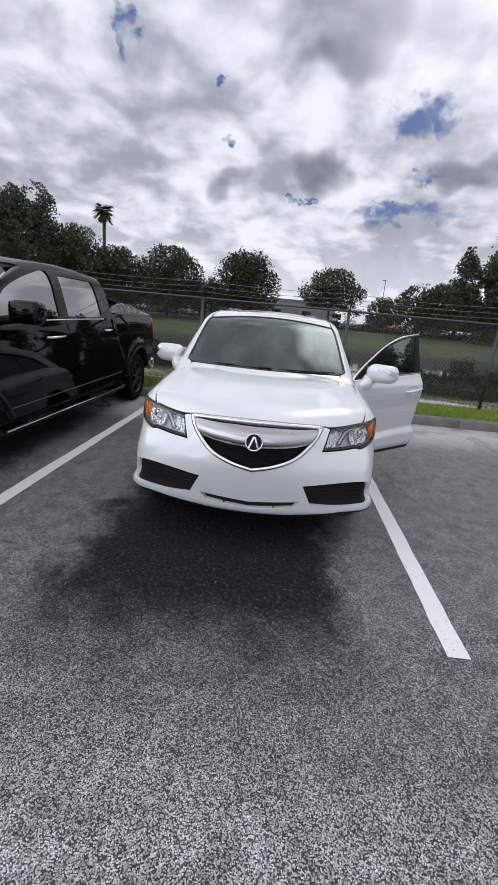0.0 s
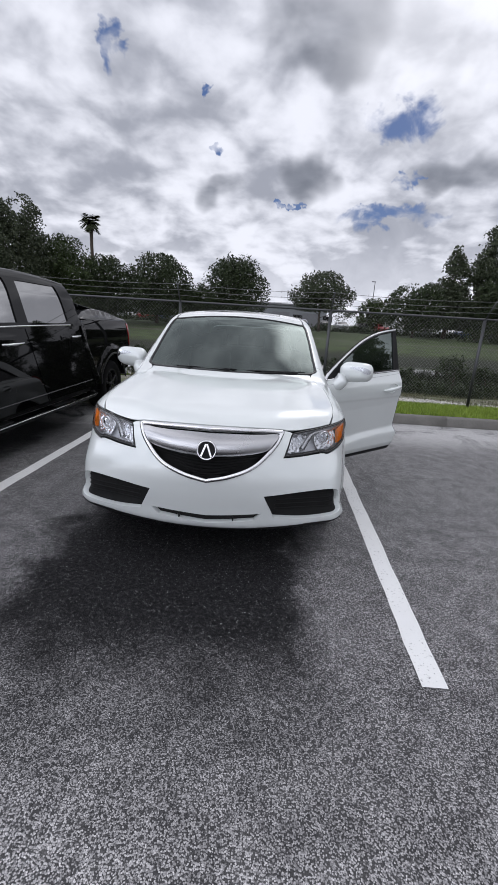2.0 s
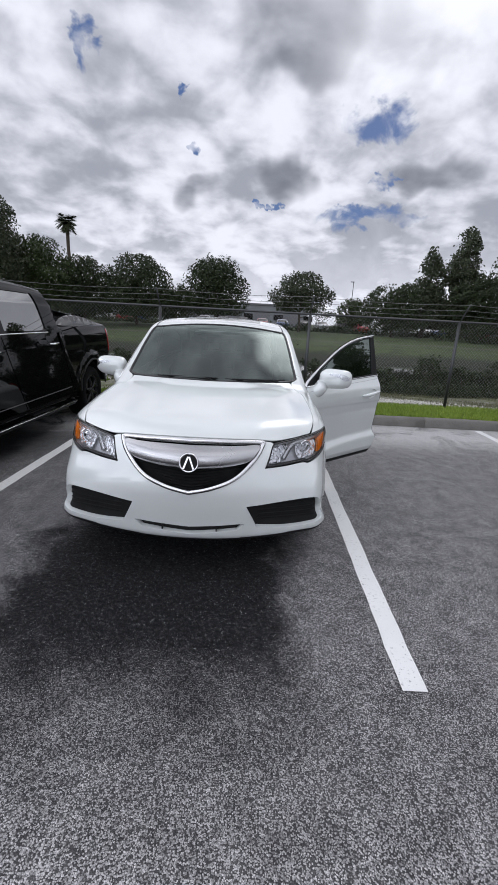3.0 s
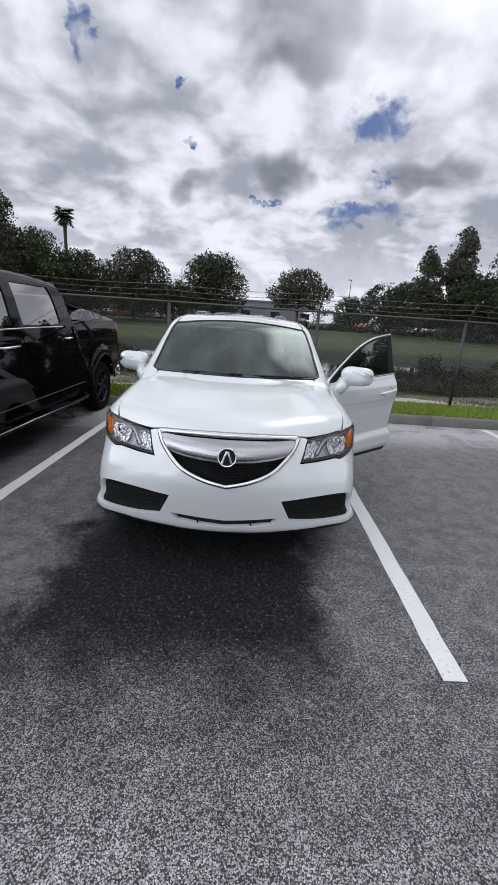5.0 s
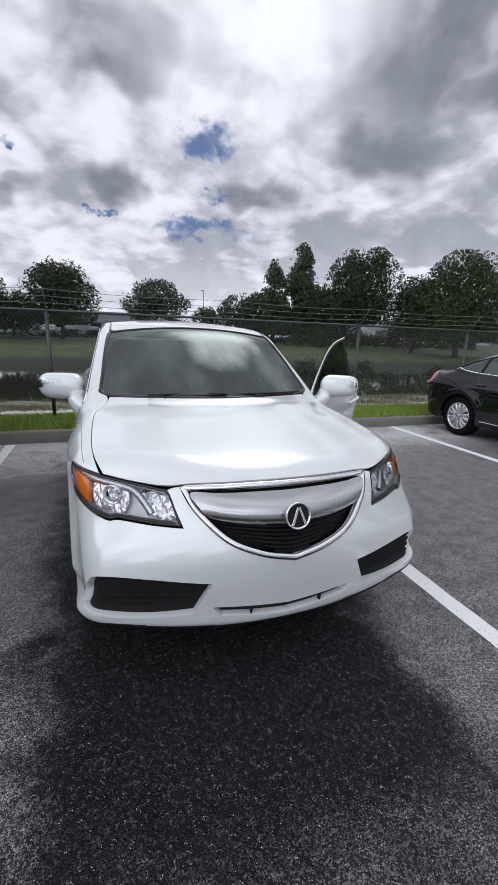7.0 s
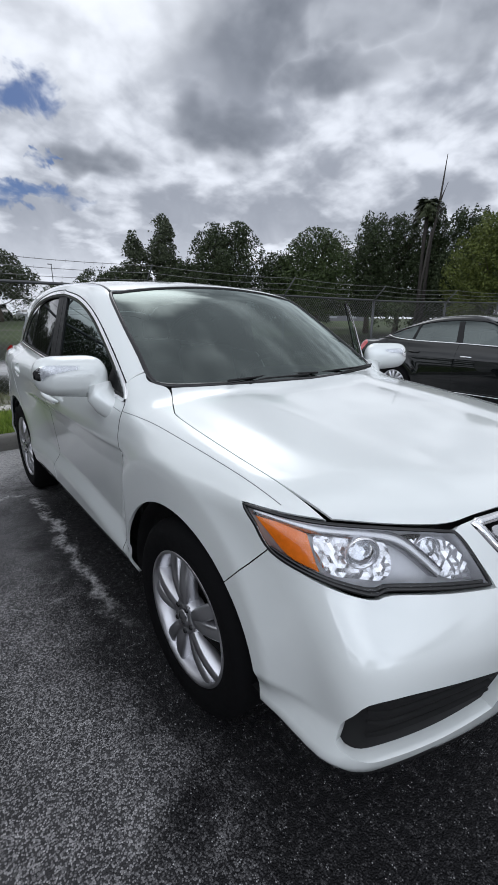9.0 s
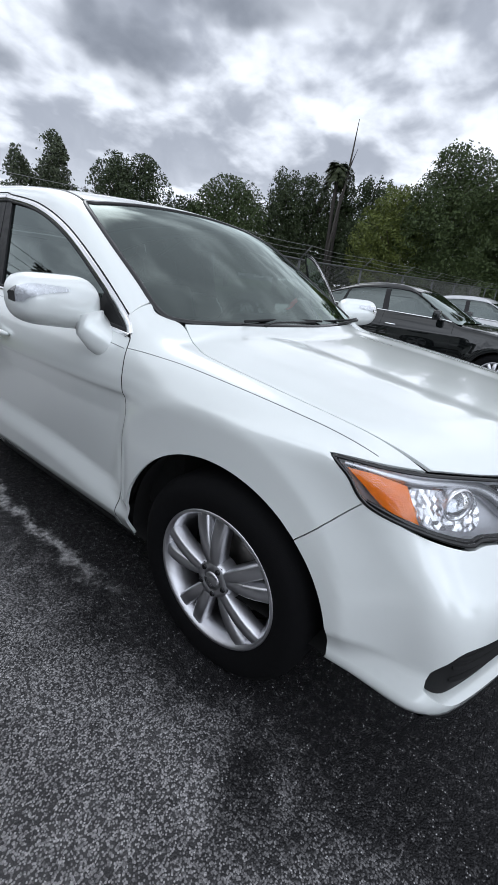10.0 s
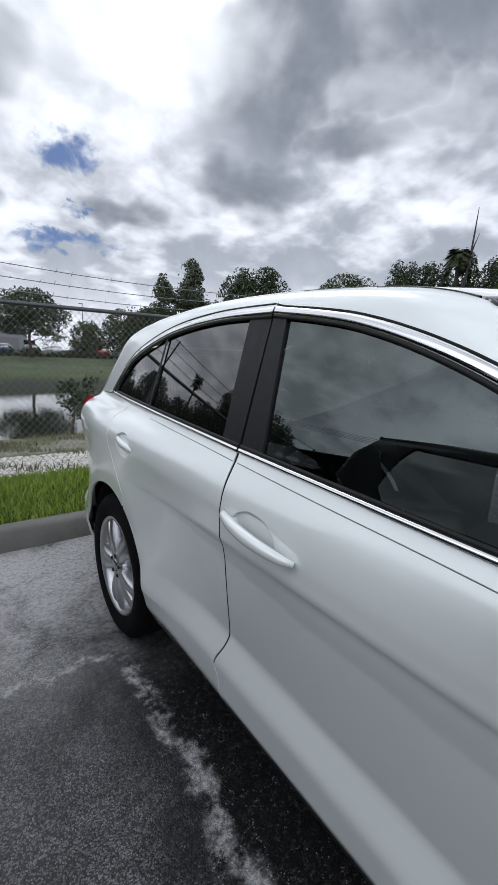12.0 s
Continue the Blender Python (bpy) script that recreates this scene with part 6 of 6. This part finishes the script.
part("tailgate", skin(truck_body, full([(0, 5.86, 1.44), (-.90, 5.83, 1.42), (-.92, 5.82, .70), (0, 5.86, .68)]), (0, -1, 0), .1), "black_paint", truck)
bump_bm = smooth_bm(box(bmesh.new(), (-.98, 5.70, .46), (.98, 5.98, .66), .05))
part("rear_bumper", bump_bm, "chrome", truck)
tc = bmesh.new()
box(tc, (-.84, .3, .36), (.84, 5.6, .56), .03)
box(tc, (-.60, .2, .5), (.60, 5.6, .95), .03)
part("chassis", tc, "shadow", truck)
for x in (-.42, .42):
    for yy in (2.25, 3.1):
        st = part("seat", smooth_bm(box(bmesh.new(), (x - .26, yy, .80), (x + .26, yy + .5, .98), .06)), "dash", truck)
        part("backrest", smooth_bm(box(bmesh.new(), (x - .25, yy + .44, .95), (x + .25, yy + .58, 1.62), .06)), "dash", st)


# ---- saloon cars ----
def saloon_body(p):
    x, y, z = np.abs(p[..., 0]), p[..., 1], p[..., 2]
    w = ramp(z, [(.15, .80), (.25, .87), (.45, .905), (.65, .912), (.80, .905), (.93, .875), (1.02, .84), (1.2, .76)])
    for axle in (.93, 3.75):
        r = np.hypot(y - axle, z - .34)
        w = w + .02 * np.exp(-((r - .40) / .08) ** 2)
    w = w - .16 * soft_step(y, 4.2, 4.8) ** 1.5 - .14 * soft_step(y, .7, 0)
    top = ramp(y, [(-.1, .70), (.2, .80), (.6, .89), (1.2, .98), (1.7, 1.02), (3.6, 1.06), (4.1, 1.09), (4.6, 1.06), (4.9, 1.0)])
    low = smax(x - w, z - top + .04 * (x / .8) ** 3, .08)
    low = smax(low, ramp(z, [(.15, .12), (.3, .03), (.5, 0), (.75, .06), (.9, .2)]) + .22 * x * x - y, .10)
    low = smax(low, y - ramp(z, [(.15, 4.55), (.35, 4.68), (.6, 4.72), (.9, 4.72), (1.05, 4.64)]) + .16 * x * x, .10)
    low = smax(low, .20 - z, .04)
    cab = smax(x - (.845 - .36 * (z - 1.0) - .15 * np.clip(z - 1.3, 0, 1)), z - (1.0 + .52 * (y - 1.50 - .2 * x * x)), .06)
    cab = smax(cab, z - (ramp(y, [(1.9, 1.36), (2.3, 1.455), (2.7, 1.48), (3.2, 1.45), (3.7, 1.33)]) - .05 * x * x), .10)
    cab = smax(cab, z - (1.05 + .48 * (4.30 - .2 * x * x - y)), .08)
    return smin(low, smax(cab, .8 - z, .02), .04)


def saloon(name, label, paint, at, step=.05, group="", rims="alloy", category="car"):
    car_ob = thing(name, label, category, group, at)
    F = saloon_body
    fine = step < .08
    for s in (-1, 1):
        def P(points):
            return [(s * q[0], *q[1:]) for q in points]
        aim = (-s, 0, -.12)
        dlo = [(.83, 1.72, 1.03, 1), (.83, 2.7, 1.06), (.80, 3.55, 1.075), (.74, 3.93, 1.11, 1), (.70, 3.60, 1.25), (.68, 3.1, 1.36), (.68, 2.6, 1.38), (.70, 2.25, 1.33), (.76, 1.95, 1.18)]
        side = [(.84, 1.55, .985, 1), (.83, 2.6, 1.035), (.80, 3.6, 1.055), (.76, 4.2, 1.065), (.70, 4.55, 1.03, 1), (.74, 4.62, .8), (.74, 4.60, .35, 1), (.86, 4.25, .24)] + side_arch(3.75, .33, .375, -10, 190, 16, .9) + [(.87, 3.2, .22), (.87, 1.5, .22)] \
            + side_arch(.93, .33, .375, -10, 190, 16, .9) + [(.84, .42, .26, 1), (.80, .28, .5), (.78, .34, .78, 1), (.80, .9, .90)]
        body = part("body_side", skin(F, P(side), aim, step, gap=.001), paint, car_ob)
        part("cab_frame", skin(F, P([(.84, 1.56, .99, 1), (.78, 1.80, 1.14), (.68, 2.25, 1.37), (.60, 2.6, 1.44), (.60, 3.1, 1.42), (.60, 3.55, 1.33), (.68, 4.0, 1.15), (.74, 4.2, 1.07, 1), (.80, 3.6, 1.06), (.83, 2.6, 1.04)]), (-s, 0, -.5), step, [P(dlo)], gap=.001), paint, car_ob)
        part("window_pane", skin(F, P(dlo), aim, step * 1.4, depth=.01, flange=0, gap=-.003), "tint" if fine else "gloss_black", car_ob)
        part("window_chrome", ribbon(F, P([(.83, 1.66, 1.018), (.83, 2.6, 1.05), (.80, 3.55, 1.065), (.74, 3.97, 1.10)]), aim, .016, .005, .06), "chrome", body)
        if fine:
            part("pillar_trim", skin(F, P([(.82, 2.66, 1.06, 1), (.69, 2.72, 1.37, 1), (.69, 2.80, 1.37, 1), (.82, 2.76, 1.06, 1)]), aim, .05, depth=.002), "trim", body)
            part("pillar_trim", skin(F, P([(.80, 3.46, 1.075, 1), (.70, 3.40, 1.32, 1), (.70, 3.44, 1.31, 1), (.80, 3.51, 1.08, 1)]), aim, .05, depth=.002), "trim", body)
            for line in ([(.84, 1.62, .98), (.905, 1.60, .7), (.88, 1.62, .25)], [(.83, 2.70, 1.04), (.905, 2.72, .7), (.88, 2.72, .25)], [(.80, 3.55, 1.05), (.89, 3.5, .85), (.90, 3.36, .62)]):
                part("door_seam", ribbon(F, P(line), aim, .006, .001, .06, sink=.001), "shadow", body)
            for yy, zz in ((2.55, .86), (3.40, .89)):
                part("door_handle", tube(P([(.885, yy - .1, zz), (.925, yy - .06, zz), (.925, yy + .06, zz + .004), (.885, yy + .1, zz + .004)]), .013, 8), "chrome" if yy < 3 else paint, body)
            part("door_mirror", smooth_bm(box(bmesh.new(), (s * .90, 1.80, 1.02), (s * 1.06, 1.90, 1.15), .035)), paint, car_ob)
            part("tail_light", skin(F, P([(.76, 4.35, .93, 1), (.55, 4.60, .95, 1), (.55, 4.66, .80, 1), (.78, 4.45, .78, 1)]), (-s * .6, -.8, 0), .05, depth=-.006), "red_lens", body)
            part("headlight", skin(F, P([(.78, .40, .78, 1), (.50, .12, .74, 1), (.50, .06, .64, 1), (.78, .26, .66, 1)]), (-s * .6, .8, -.2), .05, depth=-.004), "white_lens", body)
            part("sill_chrome", ribbon(F, P([(.89, 1.36, .30), (.89, 3.3, .32)]), aim, .012, .006, .08), "chrome", body)
            st = part("seat", smooth_bm(box(bmesh.new(), (s * .37 - .24, 2.2, .45), (s * .37 + .24, 2.75, .65), .06)), "dash", car_ob)
            part("backrest", smooth_bm(box(bmesh.new(), (s * .37 - .23, 2.70, .6), (s * .37 + .23, 2.84, 1.22), .06)), "dash", st)
        for yy in (.93, 3.75):
            if fine:
                wheel(car_ob, yy, s * .885, s, r=.335, rim=.225, alloy=rims, spokes=7, double=True, width=.22, phase=14, nuts=5, z=.332)
                part("wheel_liner", moved(lathe([(s * .85, .375), (s * .60, .38), (s * .58, .25)], 24, "x", radians(-10), radians(200) * 24 / 23), Matrix.Translation((0, yy, .33))), "shadow", car_ob)
            else:
                part("wheel", moved(lathe([(-.1, .20), (-.1, .33), (.1, .33), (.1, .20), (.06, .0)], 14), Matrix.Translation((s * .80, yy, .33))), "tyre", car_ob)
    part("hood", skin(F, full([(0, .10, .76), (-.70, .32, .80), (-.78, .9, .90), (-.82, 1.50, .98), (-.4, 1.42, 1.0), (0, 1.40, 1.0)]), (0, .3, -1), step * 1.3), paint, car_ob)
    part("boot_lid", skin(F, full([(0, 4.20, 1.09), (-.68, 4.20, 1.08), (-.66, 4.52, 1.03), (-.60, 4.60, .80), (0, 4.70, .78)]), (0, -.6, -1), step * 1.3), paint, car_ob)
    part("roof", skin(F, full([(0, 2.22, 1.44), (-.62, 2.30, 1.38), (-.61, 2.6, 1.44), (-.60, 3.1, 1.42), (-.58, 3.40, 1.36), (0, 3.46, 1.40)]), (0, 0, -1), step * 1.3), paint, car_ob)
    part("windscreen", skin(F, full([(0, 1.46, 1.0), (-.5, 1.50, 1.0), (-.80, 1.64, 1.03), (-.64, 2.24, 1.36), (0, 2.20, 1.43)]), (0, .7, -1), step * 1.5, depth=.004, flange=0), "tint" if fine else "gloss_black", car_ob)
    part("rear_window", skin(F, full([(0, 4.22, 1.08), (-.60, 4.14, 1.09), (-.58, 3.5, 1.34), (0, 3.52, 1.40)]), (0, -.6, -1), step * 1.5, depth=.004, flange=0), "tint" if fine else "gloss_black", car_ob)
    part("front_bumper", skin(F, full([(0, .06, .72), (-.50, .08, .72), (-.76, .30, .70), (-.80, .36, .45), (-.70, .25, .25), (0, .05, .22)]), (0, 1, 0), step * 1.3), paint, car_ob)
    part("rear_bumper", skin(F, full([(0, 4.70, .76), (-.58, 4.62, .78), (-.74, 4.55, .74), (-.74, 4.56, .35), (-.5, 4.6, .25), (0, 4.66, .25)]), (0, -1, 0), step * 1.3), paint, car_ob)
    core2 = bmesh.new()
    box(core2, (-.62, .4, .20), (.62, 4.4, .62), .03)
    box(core2, (-.80, 1.45, .24), (.80, 3.2, .62), .03)
    part("chassis", core2, "shadow", car_ob)
    return car_ob


sedan = saloon("sedan_car", "glossy dark green-black saloon car with silver alloy wheels", "dark_paint", pose(6.02, .20, 0) @ Matrix.Diagonal((1.02, 1.02, 1.02, 1)))
silver_car = saloon("sedan_car", "dusty silver saloon car parked beyond the dark one", "silver_paint", pose(9.25, -.25, 0), .065)

# parked cars in the far lot behind the pond
far_rng = random.Random(5)
shades = [("grey_paint", "grey"), ("silver_paint", "silver"), ("black_paint", "black"), ("white", "white"), ("red_paint", "red"), ("blue_paint", "blue")]
models = [saloon("parked_car", "%s saloon car in the distant lot" % word, paint, pose(-30 + 60 * 0 + i * 2.9, 64, .95, 0, 0, 180), .16, "cars in the far lot") for i, (paint, word) in enumerate(shades)]
for i in range(26):
    x = -30 + (i + len(models)) * 2.9
    if x > 60:
        break
    if far_rng.random() < .88:
        copy_thing(models[far_rng.choice((0, 1, 1, 2, 3, 3, 4, 5))], pose(x + far_rng.uniform(-.2, .2), 64 + far_rng.uniform(-.3, .3), .95, 0, 0, 180))


# ---- far bank: hedge, warehouses, lamp posts ----
def hedge(x0, x1, y, z0, h, seed, mat="leaf_dark", word="dense dark clipped hedge along the far bank", size=(.45, .85), leaf=.14, each=2.2):
    rng = random.Random(seed)
    cs, ss = [], []
    n = int((x1 - x0) * each)
    for i in range(n):
        cs.append((x0 + (x1 - x0) * i / n + rng.uniform(-.4, .4), y + rng.uniform(-.7, .7), z0 + rng.uniform(.15, h)))
        ss.append((rng.uniform(*size),))
    return tagged(part("hedge", big_mesh("hedge", *leaves(seed, cs, ss, 70, leaf)), mat), word, "hedge", kind="stuff")


hedge(-50, -22, 46, .7, 3.4, 71)
hedge(-22, 14, 57, .55, .9, 72)
hedge(4.6, 40, 13.0, -.68, .50, 81, "leaf_dark", "low dark bushes along the near shore", (.12, .30), .045, 11)
hedge(26, 60, 54, .9, 1.7, 73)
hedge(13, 26, 57, .55, .9, 79)
hedge(12, 60, 74, .6, 3.4, 80, "leaf_dark", "dark ragged bushes behind the far car park")
hedge(-40, -12, 52, .9, 2.8, 74, "leaf_mid", "ragged green shrubs under the far trees")
hedge(22, 52, 47, .8, 1.5, 75, "leaf_dark", "ragged dark shrubs under the far trees")
hedge(36, 58, 26, .6, 2.6, 76, "leaf_mid", "ragged green shrubs behind the fence")
hedge(34, 56, 8, .2, 3.0, 77, "leaf_mid", "ragged green shrubs behind the fence")
hedge(34, 60, -10, .2, 3.0, 78, "leaf_mid", "ragged green shrubs behind the fence")


def warehouse(label, x0, x1, y0, y1, h, wall, doors=4):
    w = thing("warehouse", label, "building", "", pose(0, 0, .9))
    wb = part("wall", box(bmesh.new(), (x0, y0, 0), (x1, y1, h)), wall, w)
    part("roof", box(bmesh.new(), (x0 - .3, y0 - .3, h), (x1 + .3, y1 + .3, h + .35), .05), "roof_grey", w)
    part("plinth", box(bmesh.new(), (x0 - .03, y0 - .03, 0), (x1 + .03, y0, .8)), "roof_grey", w)
    for i in range(doors):
        cx = x0 + (x1 - x0) * (i + .5) / doors
        d = part("door", box(bmesh.new(), (cx - 1.8, y0 - .08, 0), (cx + 1.8, y0 - .01, 3.2), .02), "roof_grey", w)
        part("window", box(bmesh.new(), (cx + 2.6, y0 - .06, 1.6), (cx + 4.6, y0 - .01, 2.8), .02), "gloss_black", w)
    return w


warehouse("long low pale grey warehouse beyond the far lot", -14, 12, 92, 112, 4.6, "wall_grey", 4)
warehouse("low white warehouse glimpsed between the trees", 52, 100, 74, 96, 4.8, "wall_pale", 6)
warehouse("long low grey warehouse beyond the far lot", -75, -28, 95, 115, 4.4, "wall_grey", 6)


def lamp_post(x, y, h=8.0):
    t = thing("street_lamp", "thin grey lamp post in the far lot", "lamp post", "lamp posts", pose(x, y, .9))
    part("pole", tube([(0, 0, 0), (0, 0, h)], 0, 7, [.09, .05]), "galvanised", t)
    part("lamp_head", box(bmesh.new(), (-.5, -.12, h), (.1, .12, h + .12), .03), "roof_grey", t)


for x, y in ((16.5, 70), (-8, 72), (30, 72)):
    lamp_post(x, y)


# small leaning trees and stakes in the shallows
def shore_tree(x, y, h, seed):
    rng = random.Random(seed)
    t = thing("shore_shrub", "thin dark leaning shrub standing at the water's edge", "shrub", "shore shrubs", pose(x, y, -.75))
    wood, tips = limbs(rng, (0, 0, 0), h, h * .4, .045, 5, (rng.uniform(-.4, .4), 0), .3)
    part("stem", wood, "bark", t)
    part("foliage", big_mesh("foliage", *leaves(seed, [tuple(q) for q in tips], [(h * .10,)] * len(tips), 26, .05)), "leaf_dark", t)


for i, (x, y, h) in enumerate([(1.2, 13.6, 1.5), (2.6, 13.9, 1.1), (4.6, 13.8, 1.3), (5.6, 13.5, 1.0), (7.4, 13.9, 1.5), (8.6, 13.6, 1.2), (10.0, 14.0, 1.6), (11.2, 13.6, 1.1), (-4.5, 13.7, 1.2), (14.0, 14.0, 1.4), (16.5, 13.8, 1.2), (-8.0, 13.8, 1.3)]):
    shore_tree(x, y, h, 500 + i)
